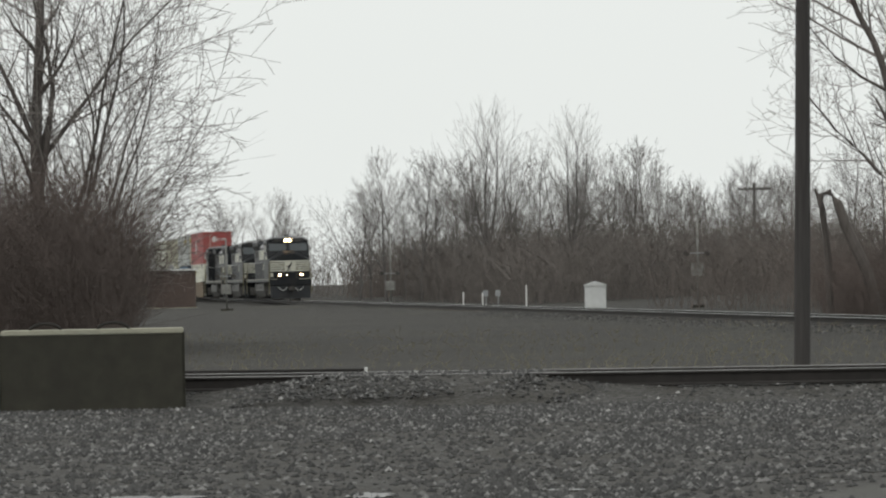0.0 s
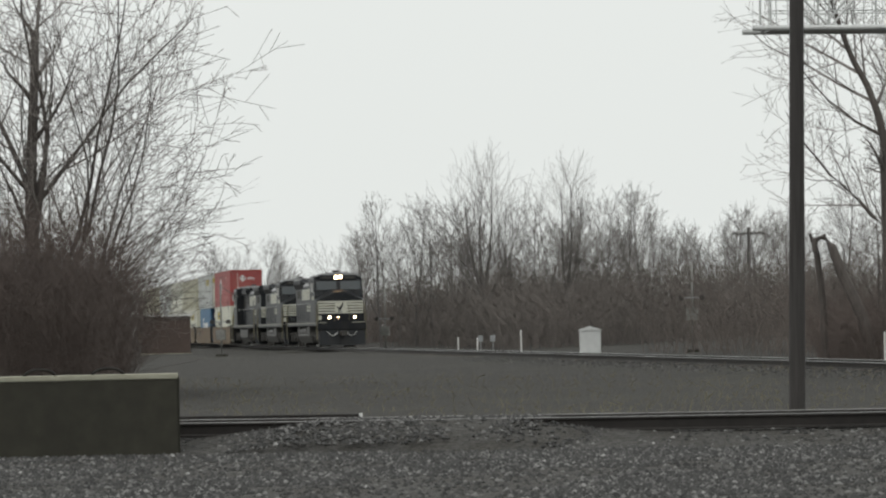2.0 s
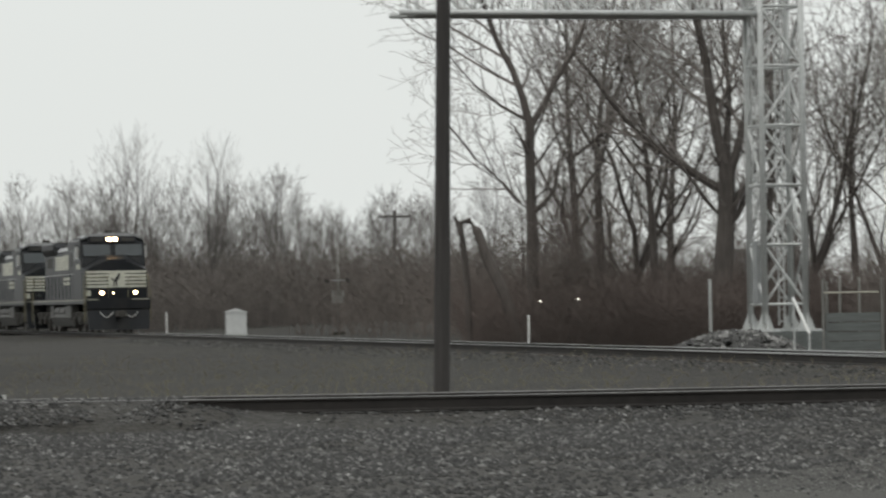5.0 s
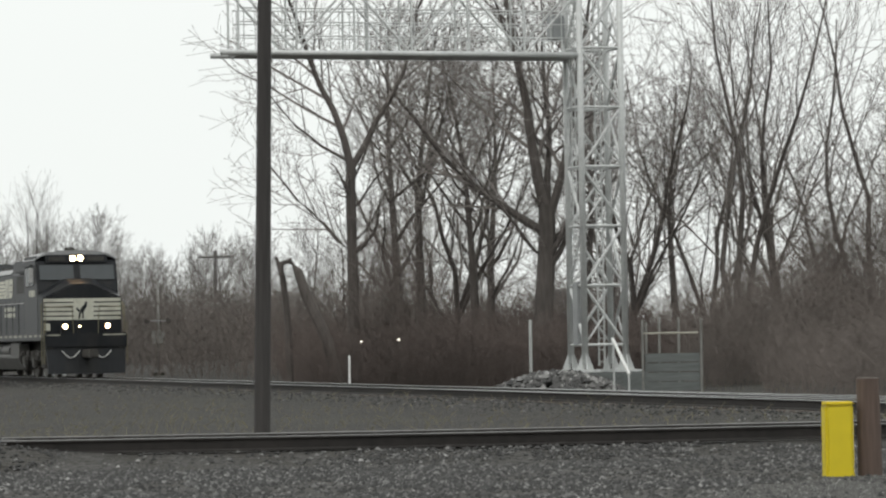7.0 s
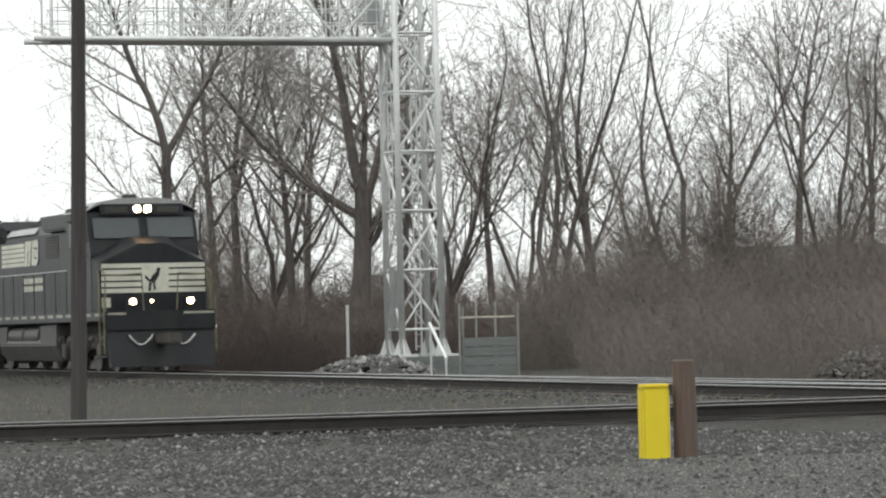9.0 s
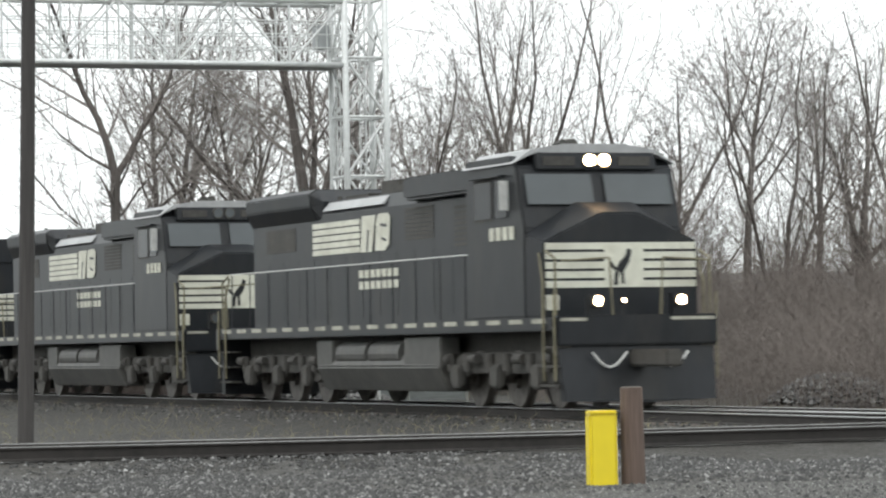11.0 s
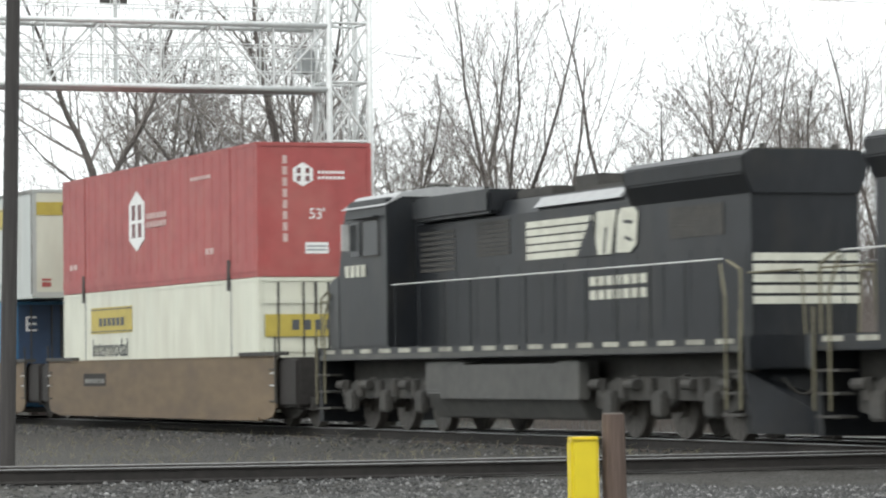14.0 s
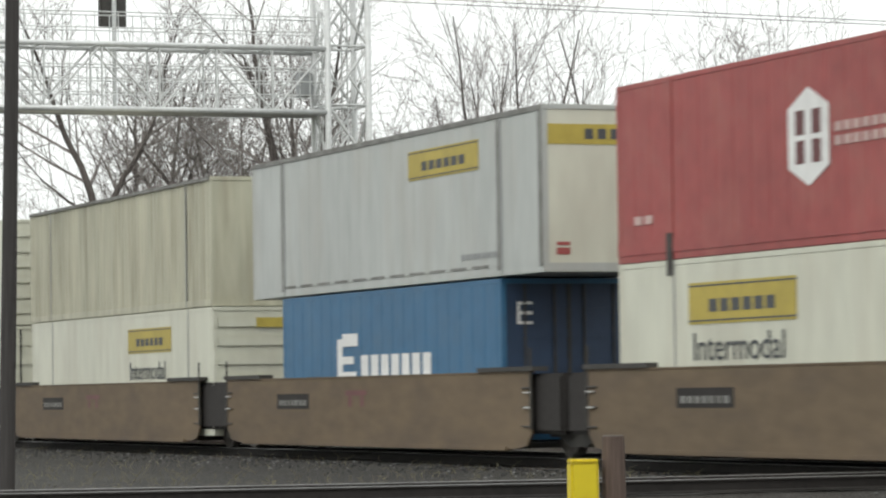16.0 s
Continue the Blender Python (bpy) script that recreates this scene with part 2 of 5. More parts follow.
def ground_z(x, y):
    v = (x - FOOT[0]) * FY - (y - FOOT[1]) * FX
    z = -0.36 + 0.02 * noise.noise((x * 0.3, y * 0.3, 0)) + 0.035 * noise.noise((x * 0.07, y * 0.07, 3))
    av = abs(v)
    if av < 4.0:  # ballast bed of the main line
        z = max(z, -0.19 - max(0.0, av - 1.7) * 0.11)
    d = abs(y - siding_y(x) - 0.7)
    if d < 2.2 and y < 60:
        bank = max(0.0, 1.0 - abs(x + 9.2) / 2.6)  # ballast heaped against the rail
        z = max(z, -0.185 + 0.17 * min(1.0, bank * 2) - max(0.0, d - 0.75) * 0.16)
    if v < -9:
        z += min(0.5, (-9 - v) * 0.03)
    return z


# ---- ground: one sheet from the camera to the horizon
def ground():
    xs = sorted(set([round(-40 + i * 1.0, 3) for i in range(0, 62)] + [-2500, -1200, -600, -300, -180, -120, -90, -70, -55, -47, 26, 32, 40, 60, 100, 200, 500, 1200, 2500]))
    ys = sorted(set([round(14 + i * 0.5, 3) for i in range(0, 82)] + [round(55 + i * 2.0, 3) for i in range(0, 90)] + [-400, -100, -30, -10, 0, 5, 10, 245, 270, 300, 350, 450, 600, 1000, 2500]))
    verts = [(x, y, ground_z(x, y)) for y in ys for x in xs]
    k = len(xs)
    faces = [(j * k + i, j * k + i + 1, (j + 1) * k + i + 1, (j + 1) * k + i) for j in range(len(ys) - 1) for i in range(k - 1)]
    m = bpy.data.materials.new("gravel_and_dead_grass")
    m.use_nodes = True
    n, l = m.node_tree.nodes, m.node_tree.links
    b = n["Principled BSDF"]
    b.inputs["Roughness"].default_value = 0.95
    tc = n.new("ShaderNodeTexCoord")

    def noise_node(scale, detail, stretch=None):
        node = n.new("ShaderNodeTexNoise")
        node.inputs["Scale"].default_value, node.inputs["Detail"].default_value = scale, detail
        if stretch:
            mp = n.new("ShaderNodeMapping")
            mp.inputs["Scale"].default_value = stretch
            l.new(tc.outputs["Object"], mp.inputs["Vector"])
            l.new(mp.outputs[0], node.inputs["Vector"])
        else:
            l.new(tc.outputs["Object"], node.inputs["Vector"])
        return node

    def mix(fac, a, c):
        node = n.new("ShaderNodeMix")
        node.data_type = "RGBA"
        if isinstance(fac, float):
            node.inputs["Factor"].default_value = fac
        else:
            l.new(fac, node.inputs["Factor"])
        for key, val in (("A", a), ("B", c)):
            if isinstance(val, tuple):
                node.inputs[key].default_value = (*val, 1)
            else:
                l.new(val, node.inputs[key])
        return node.outputs["Result"]

    def span(src, lo, hi):
        node = n.new("ShaderNodeMapRange")
        node.inputs["From Min"].default_value, node.inputs["From Max"].default_value = lo, hi
        l.new(src, node.inputs["Value"])
        return node.outputs[0]

    fine, mid, wide = noise_node(22, 6), noise_node(1.6, 6), noise_node(0.14, 5)
    vor = n.new("ShaderNodeTexVoronoi")
    vor.inputs["Scale"].default_value = 16
    l.new(tc.outputs["Object"], vor.inputs["Vector"])
    grit = mix(span(vor.outputs["Color"], 0.1, 0.95), (0.016, 0.0157, 0.0152), (0.092, 0.09, 0.087))
    soil = mix(span(fine.outputs["Fac"], 0.3, 0.7), (0.012, 0.011, 0.0094), (0.036, 0.032, 0.027))
    grass = mix(span(fine.outputs["Fac"], 0.3, 0.7), (0.017, 0.0166, 0.0122), (0.058, 0.054, 0.039))
    sep = n.new("ShaderNodeSeparateXYZ")
    l.new(tc.outputs["Object"], sep.inputs[0])
    near_far = n.new("ShaderNodeMath")
    near_far.operation = "MULTIPLY_ADD"
    near_far.inputs[1].default_value = 7.0
    l.new(mid.outputs["Fac"], near_far.inputs[0])
    l.new(sep.outputs["Y"], near_far.inputs[2])
    dirt = mix(span(fine.outputs["Fac"], 0.35, 0.65), (0.031, 0.029, 0.024), (0.074, 0.069, 0.059))
    yard = mix(span(mid.outputs["Fac"], 0.42, 0.62), mix(0.45, grit, dirt), mix(0.4, dirt, soil))
    field = mix(span(wide.outputs["Fac"], 0.42, 0.62), soil, mix(span(mid.outputs["Fac"], 0.4, 0.6), grass, soil))
    col = mix(span(near_far.outputs[0], 46.0, 52.0), yard, field)
    # fine pale gravel spread round the marker post
    def calc(kind, a, c):
        node = n.new("ShaderNodeMath")
        node.operation = kind
        for k, val in enumerate((a, c)):
            if isinstance(val, float):
                node.inputs[k].default_value = val
            else:
                l.new(val, node.inputs[k])
        return node.outputs[0]

    edge = calc("MINIMUM", calc("ADD", calc("MULTIPLY", sep.outputs["X"], 2.9), 31.1), 37.0)
    spread = calc("ADD", calc("SUBTRACT", edge, sep.outputs["Y"]), calc("MULTIPLY", mid.outputs["Fac"], 1.6))
    tiny = noise_node(70, 4)
    fines = mix(span(tiny.outputs["Fac"], 0.35, 0.65), (0.04, 0.0385, 0.034), (0.1, 0.097, 0.088))
    col = mix(span(spread, 0.5, 1.3), col, fines)
    l.new(col, b.inputs["Base Color"])
    bp = n.new("ShaderNodeBump")
    bp.inputs["Strength"].default_value, bp.inputs["Distance"].default_value = 0.7, 0.05
    l.new(vor.outputs["Distance"], bp.inputs["Height"])
    l.new(bp.outputs[0], b.inputs["Normal"])
    ob = new("ground", raw("ground", verts, faces, m))
    tagged(ob, "gravel yard and dead winter grass beside the tracks", "ground", kind="structure")
    for p in ob.data.polygons:
        p.use_smooth = True


ground()


# ---- tracks
RAIL = [(-0.07, -0.18), (0.07, -0.18), (0.07, -0.165), (0.012, -0.145), (0.012, -0.045), (0.036, -0.032), (0.036, -0.005), (-0.036, -0.005),
        (-0.036, -0.032), (-0.012, -0.045), (-0.012, -0.145), (-0.07, -0.165)]


def rail_pair(name, path, parent, gauge=1.435, drop=0.0, strip=None):
    """Two rails along a path of (x, y), each with a polished running strip."""
    for side in (-1, 1):
        off = []
        for i, p in enumerate(path):
            a, c = path[max(0, i - 1)], path[min(len(path) - 1, i + 1)]
            d = Vector((c[0] - a[0], c[1] - a[1])).normalized()
            off.append((p[0] - d.y * side * (gauge / 2 + 0.036), p[1] + d.x * side * (gauge / 2 + 0.036), d))
        for nm, prof, material in (("rail", RAIL, M_RUST), ("running_strip", [(-0.038, -0.011), (0.038, -0.011), (0.036, -0.003), (0.03, 0.0), (-0.03, 0.0), (-0.036, -0.003)], strip or M_RAILTOP)):
            verts = [(x - d.y * q[0], y + d.x * q[0], q[1] - drop) for x, y, d in off for q in prof]
            k = len(prof)
            faces = [(i * k + j, i * k + (j + 1) % k, (i + 1) * k + (j + 1) % k, (i + 1) * k + j) for i in range(len(off) - 1) for j in range(k)]
            faces += [tuple(range(k)), tuple(len(verts) - k + j for j in range(k))]
            ob = new(nm, raw(nm, verts, faces, material))
            ob.parent = parent


main_track = tagged(empty("main_track"), "straight main line track with two polished rails", "track", kind="structure")
rail_pair("main", [line(s) for s in range(-700, 61, 20)], main_track)
cross_track = tagged(empty("yard_track"), "rusty yard track in gravel crossing ahead", "track", kind="structure")
rail_pair("yard", [(x, siding_y(x) + 0.75) for x in range(-60, 9, 1)], cross_track, strip=M_RAILDULL)
turnout = tagged(empty("turnout_track"), "turnout rail leaving the main line", "track", kind="structure")
rail_pair("turnout", [line(s, -0.0022 * max(0, s + 86) ** 1.75) for s in range(-86, 20, 3)], turnout)

tie_me = mesh_of("tie", boxes((-1.3, 1.3, -0.11, 0.11, -0.17, 0.0)), M_TIE)
for i in range(280):
    s = -178 + i * 0.58
    ob = new("tie", tie_me)
    ob.parent = main_track
    x, y = line(s)
    ob.matrix_basis = pose(x, y, -0.185 + 0.008 * math.sin(i * 7.1), 0, 0, -70.134 + 90 + math.sin(i * 3.3))


# ---- gravel stones of the yard
def stones(name, count, label, place, lo, hi, seed, pale=1.0):
    rng = np.random.default_rng(seed)
    base = np.array([(1, 0, 0), (-1, 0, 0), (0, 1, 0), (0, -1, 0), (0, 0, 1), (0, 0, -1)], float)
    tri = np.array([(0, 2, 4), (2, 1, 4), (1, 3, 4), (3, 0, 4), (2, 0, 5), (1, 2, 5), (3, 1, 5), (0, 3, 5)])
    V, F = [], []
    for i in range(count):
        x, y, z = place(rng)
        r = rng.uniform(lo, hi) * (0.7 + 0.6 * rng.random())
        q = base * (r * rng.uniform(0.6, 1.25, (6, 1)) * np.array((1, 1, 0.75)))
        a = rng.uniform(0, 6.28)
        c, s_ = math.cos(a), math.sin(a)
        q = np.stack([q[:, 0] * c - q[:, 1] * s_, q[:, 0] * s_ + q[:, 1] * c + q[:, 2] * 0.3, q[:, 2]], 1)
        V.append(q + (x, y, z))
        F.append(tri + 6 * i)
    m = M_STONE.copy()
    n, l = m.node_tree.nodes, m.node_tree.links
    geo, rmp = n.new("ShaderNodeNewGeometry"), n.new("ShaderNodeValToRGB")
    rmp.color_ramp.elements[0].color, rmp.color_ramp.elements[1].color = (0.024, 0.0235, 0.023, 1), (0.215, 0.212, 0.204, 1)
    e = rmp.color_ramp.elements.new(0.75)
    e.color = (0.068, 0.0665, 0.064, 1)
    for el in rmp.color_ramp.elements:
        el.color = (*[c * pale for c in el.color[:3]], 1)
    l.new(geo.outputs["Random Per Island"], rmp.inputs["Fac"])
    l.new(rmp.outputs["Color"], n["Principled BSDF"].inputs["Base Color"])
    ob = new(name, raw(name, np.concatenate(V).tolist(), np.concatenate(F).tolist(), m))
    return tagged(ob, label, "gravel", kind="stuff")


def fine_edge(x):
    """How far the fine pale gravel beside the marker post reaches."""
    return min(37.0, 30.5 + 2.9 * (x + 0.2)) + 0.5 * noise.noise((x * 1.3, 2.0, 6))


def fine_spot(rng):
    while True:
        y = rng.uniform(27, 39.6)
        x = rng.uniform(-0.04, 0.15) * y
        if y < fine_edge(x):
            return x, y, ground_z(x, y) + 0.003


def yard_spot(rng):
    while True:
        y = 43.8 - 22 * rng.random() ** 1.3
        x = rng.uniform(-0.36, 0.165) * y
        bare = noise.noise((x * 0.35, y * 0.22, 9)) + 0.4 * noise.noise((x * 1.1, y * 0.8, 4)) + 0.3 * max(0.0, min(1.0, (31 - y) / 5))
        if y < fine_edge(x) and rng.random() < 0.93:
            continue
        if bare < 0.03 or rng.random() < 0.2:
            break
    return x, y, ground_z(x, y) + 0.005


def bed_spot(rng):
    s = -rng.uniform(30, 150)
    v = rng.uniform(-2.6, 3.0)
    x, y = line(s, v)
    return x, y, ground_z(x, y) + 0.005


# ---- yard things
def wood_pole():
    th = empty("utility_pole", pose(-5.25, 50.0, 0))
    bm = bmesh.new()
    cyl(bm, (-0.012, 0, -0.6), (0.26, 0, 12.4), 0.118, 0.085, seg=18)
    part("pole", bm, M_POLE, th)
    tagged(th, "dark tarred wooden pole beside the yard track", "utility pole")


def yellow_marker():
    th = empty("marker_post", pose(2.175, 36.9, -0.42, 0, 0, 8))
    bm = boxes((-0.15, 0.15, -0.125, 0.125, 0, 0.825))
    part("body", bm, M_YELLOW, th, bevel=0.03)
    part("cap", boxes((-0.162, 0.162, -0.137, 0.137, 0.8, 0.848)), M_YELLOW, th, "rounded yellow cap", bevel=0.023)
    part("cable_guard", boxes((0.151, 0.163, -0.05, 0.0, 0.02, 0.73)), M_PALE, th, "pale strip on the side")
    tagged(th, "bright yellow plastic marker post in gravel", "marker post")
    po = empty("bollard", pose(2.514, 37.0, -0.45, 0.6, -0.5))
    bm = bmesh.new()
    cyl(bm, (0, 0, 0), (0, 0, 1.112), 0.131, 0.12, seg=18)
    part("post", bm, M_POST, po, smooth=False)
    bm = bmesh.new()
    cyl(bm, (0, 0, 1.113), (0, 0, 1.122), 0.113, 0.096, seg=18)
    part("end_grain", bm, M_TIE, po, "grey weathered sawn top")
    tagged(po, "weathered brown timber post beside the yellow marker", "bollard")


def concrete_block(x, y, rz, length):
    th = empty("concrete_block", pose(x, y, -0.38, 0, 0, rz))
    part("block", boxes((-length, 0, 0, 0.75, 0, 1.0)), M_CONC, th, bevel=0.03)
    # top edge much paler than the block's face
    part("top_edge", boxes((-length + 0.02, -0.012, -0.015, 0.72, 0.955, 1.017)), M_CONCTOP, th, "pale top edge", bevel=0.01)
    for cx in (-1.7, -0.87):
        bm = bmesh.new()
        pts = [(cx + 0.19 * math.cos(a), 0.3, 1.01 + 0.085 * math.sin(a)) for a in [math.pi * i / 10 for i in range(11)]]
        rod(bm, pts, 0.022)
        part("lifting_loop", bm, M_RUST, th, "rusty steel lifting loop")
    tagged(th, "grey-green concrete block with lifting loops on top", "concrete block", "concrete blocks in the yard")


def old_rail():
    th = empty("scrap_rail", pose(-11.8, 50.6, -0.3, 0, 0, -1))
    bm = bmesh.new()
    prism(bm, [(p[0] * 1.3, p[1] + 0.18) for p in RAIL], "x", -7.5, 0)
    part("rail", bm, M_RUST, th)
    part("cut_end", boxes((0.002, 0.03, -0.05, 0.05, 0.05, 0.19)), M_PALE, th, "bright cut end")
    tagged(th, "length of scrap rail lying on the ground", "rail")


wood_pole()
yellow_marker()
concrete_block(-11.86, 41.2, 16, 2.25)
concrete_block(-14.05, 40.57, 16, 2.25)
old_rail()


def relay_hut():
    th = empty("relay_hut", pose(-65.6, 225, -0.36, 0, 0, -75))
    part("body", boxes((-1.25, 1.25, -1.6, 1.6, 0.12, 2.55)), M_BROWNBOX, th, bevel=0.02)
    part("roof", boxes((-1.4, 1.4, -1.75, 1.75, 2.551, 2.68)), M_PALE, th, "white roof edge", bevel=0.02)
    part("door", boxes((-0.45, 0.45, -1.64, -1.601, 0.2, 2.2)), M_BROWNBOX, th)
    part("base", boxes((-1.3, 1.3, -1.65, 1.65, 0, 0.118)), M_CONCTOP, th, "pale concrete base")
    part("vent", boxes((-0.15, 0.15, -0.15, 0.15, 2.681, 2.95)), M_BOX, th)
    tagged(th, "brown metal railway relay hut with white roof edge", "hut")


def white_cabinet():
    th = empty("signal_cabinet", pose(-27.0, 164.2, -0.3, 0, 0, 12))
    part("body", boxes((-0.49, 0.49, -0.4, 0.4, 0.05, 1.12)), M_WHITEBOX, th, bevel=0.015)
    bm = bmesh.new()
    prism(bm, [(-0.54, 1.121), (0.54, 1.121), (0.54, 1.16), (0.0, 1.33), (-0.54, 1.16)], "y", -0.45, 0.45)
    part("roof", bm, M_WHITEBOX, th, "low pitched white roof")
    part("door", boxes((-0.4, 0.4, -0.412, -0.401, 0.12, 1.05)), M_WHITEBOX, th)
    part("foot", boxes((-0.5, 0.5, -0.42, 0.42, -0.1, 0.049)), M_CONCTOP, th)
    tagged(th, "white metal signal cabinet with peaked roof", "cabinet")


def stake(x, y, h, lean=0.0):
    th = empty("marker_stake", pose(x, y, ground_z(x, y), 0, lean))
    part("stake", boxes((-0.03, 0.03, -0.02, 0.02, -0.1, h)), M_PALE, th)
    tagged(th, "thin white marker stake beside the track", "stake", "stakes along the line")


def signal_mast(x, y, h, boxz):
    th = empty("signal_mast", pose(x, y, ground_z(x, y)))
    bm = bmesh.new()
    cyl(bm, (0, 0, -0.1), (0, 0, h), 0.06, 0.045, seg=10)
    part("mast", bm, M_GRIME, th, smooth=True)
    part("case", boxes((-0.28, 0.28, -0.25, 0.05, boxz, boxz + 0.6)), M_GRIME, th, "grey metal case", bevel=0.02)
    part("foot", boxes((-0.3, 0.3, -0.3, 0.3, -0.1, 0.12)), M_CONC, th)
    arm = part("lamp_arm", boxes((-0.55, 0.55, -0.1, -0.05, boxz + 1.05, boxz + 1.11)), M_BOX, th)
    for k in (-0.5, 0.5):
        bm = bmesh.new()
        cyl(bm, (k, -0.1, boxz + 1.08), (k, -0.3, boxz + 1.08), 0.13, seg=12)
        part("lamp_head", bm, M_UNDER, arm, "unlit dark lamp head")
    tagged(th, "grey steel signal mast with grey case", "signal mast", "masts beside the line")


relay_hut()
white_cabinet()
def small_sign(deg, dist, z):
    x = dist * math.tan(radians(deg))
    th = empty("track_sign", pose(x, dist, ground_z(x, dist)))
    for k in (-0.32, 0.32):
        part("plate", boxes((k - 0.13, k + 0.13, -0.03, 0.03, z - 0.16, z + 0.16)), M_BOX, th, "small grey plate", bevel=0.01)
        part("post", boxes((k - 0.025, k + 0.025, 0.031, 0.08, -0.1, z + 0.1)), M_BOX, th)
    tagged(th, "pair of small grey sign plates beside the track", "sign")


small_sign(-11.03, 176.0, 0.85)
for sx, sy, sh in ((-29.0, 157.0, 1.1), (-36.2, 178.0, 0.8), (-33.6, 170.0, 0.75), (-8.05, 101.0, 1.0)):
    stake(sx, sy, sh)
for deg, dist, sh, bz in ((-15.36, 205.0, 4.4, 1.0), (-12.68, 216.0, 4.6, 1.0), (-7.66, 165.0, 4.4, 1.5)):
    signal_mast(dist * math.tan(radians(deg)), dist, sh, bz)


# ---- cantilever signal bridge
def signal_bridge():
    x, y = line(-86.68, -6.1)
    th = empty("signal_bridge", pose(x, y, 0, 0, 0, -70.134))
    W = 1.12
    # local x along the line, local y away from the camera's side
    legs = [(-W / 2, -W / 2), (W / 2, -W / 2), (W / 2, W / 2), (-W / 2, W / 2)]
    for lx, ly in legs:
        bm = bmesh.new()
        cyl(bm, (lx, ly, 0.45), (lx, ly, 12.4), 0.085, seg=12)
        part("leg", bm, M_GALV, th, smooth=True)
        bm = bmesh.new()
        for a in range(4):
            c, s_ = math.cos(a * 1.5708), math.sin(a * 1.5708)
            prism(bm, [(0.07, 0.3), (0.24, 0.3), (0.07, 0.75)], "y", -0.012, 0.012)
            bmesh.ops.rotate(bm, verts=bm.verts[-6:], cent=(0, 0, 0), matrix=Matrix.Rotation(a * 1.5708, 3, "Z"))
        box(bm, -0.32, 0.32, -0.32, 0.32, 0.24, 0.3)
        bmesh.ops.translate(bm, verts=bm.verts, vec=(lx, ly, 0))
        part("base_plate", bm, M_GALV, th, "gusseted base plate")
    levels = [0.95 + 1.55 * i for i in range(8)]
    for a, c in zip(legs, legs[1:] + legs[:1]):
        for i, z in enumerate(levels):
            bm = bmesh.new()
            cyl(bm, (*a, z), (*c, z), 0.035, seg=8)
            if i + 1 < len(levels):
                m = ((a[0] + c[0]) / 2, (a[1] + c[1]) / 2)
                if i % 2:
                    cyl(bm, (*a, z), (*c, levels[i + 1]), 0.04, seg=8)
                    cyl(bm, (*c, z), (*m, (z + levels[i + 1]) / 2), 0.028, seg=6)
                else:
                    cyl(bm, (*c, z), (*a, levels[i + 1]), 0.04, seg=8)
                    cyl(bm, (*a, z), (*m, (z + levels[i + 1]) / 2), 0.028, seg=6)
            part("brace", bm, M_GALV, th)
    bm = bmesh.new()
    for sx in (-0.22, 0.22):
        rod(bm, [(sx, 0.1, 0.4), (sx, 0.1, 12.3)], 0.025)
    for i in range(38):
        rod(bm, [(-0.22, 0.1, 0.5 + i * 0.31), (0.22, 0.1, 0.5 + i * 0.31)], 0.014)
    part("ladder", bm, M_GALV, th)
    bm = bmesh.new()
    for i in range(9):  # safety cage
        z = 3.2 + i * 1.0
        rod(bm, [(0.36 * math.cos(t), -0.25 + 0.36 * math.sin(t) * 1.0, z) for t in [math.pi * (1 + k / 8) for k in range(9)]], 0.014)
    for t in (1.15, 1.35, 1.5, 1.65, 1.85):
        rod(bm, [(0.36 * math.cos(math.pi * t), -0.25 + 0.36 * math.sin(math.pi * t), 3.2), (0.36 * math.cos(math.pi * t), -0.25 + 0.36 * math.sin(math.pi * t), 11.2)], 0.014)
    part("ladder_cage", bm, M_GALV, th)
    part("cable_box", boxes((-0.2, 0.2, -0.62, -0.4, 0.95, 2.6)), M_BOX, th, "tall grey cable box", bevel=0.02)
    part("junction_box", boxes((-W / 2 - 0.3, -W / 2 + 0.18, -W / 2 - 0.42, -W / 2 - 0.09, 9.0, 9.62)), M_BOX, th, "grey junction box", bevel=0.02)
    # arm over the line: towards the camera's side
    for lx in (-W / 2, W / 2):
        for z in (8.5, 10.16):
            bm = bmesh.new()
            cyl(bm, (lx, -W / 2, z), (lx, -10.15 if z < 9 else -9.7, z), 0.075, seg=10)
            part("chord", bm, M_GALV, th, smooth=True)
        for i in range(6):
            y0, y1 = -W / 2 - i * 1.52, -W / 2 - (i + 1) * 1.52
            bm = bmesh.new()
            cyl(bm, (lx, y1, 8.5), (lx, y1, 10.16), 0.03, seg=8)
            a, c = (8.5, 10.16) if i % 2 else (10.16, 8.5)
            cyl(bm, (lx, y0, a), (lx, y1, c), 0.03, seg=8)
            part("web", bm, M_GALV, th)
    for i in range(7):
        y1 = -W / 2 - i * 1.52
        for z in (8.5, 10.16):
            bm = bmesh.new()
            cyl(bm, (-W / 2, y1, z), (W / 2, y1, z), 0.033, seg=8)
            part("cross_tie", bm, M_GALV, th)
            if i < 6:
                bm = bmesh.new()
                cyl(bm, (-W / 2, y1, z), (W / 2, y1 - 1.52, z), 0.025, seg=6)
                part("cross_brace", bm, M_GALV, th)
    for lx in (-W / 2 + 0.15, W / 2 - 0.15):  # walkway railing
        bm = bmesh.new()
        for z in (8.95, 9.3, 9.65):
            rod(bm, [(lx, -W / 2, z), (lx, -9.6, z)], 0.018)
        for i in range(18):
            rod(bm, [(lx, -1.0 - i * 0.5, 8.55), (lx, -1.0 - i * 0.5, 9.65)], 0.014)
        part("railing", bm, M_GALV, th)
        bm = bmesh.new()
        for z in (10.6, 11.0):
            rod(bm, [(lx, -W / 2, z), (lx, -9.3, z)], 0.018)
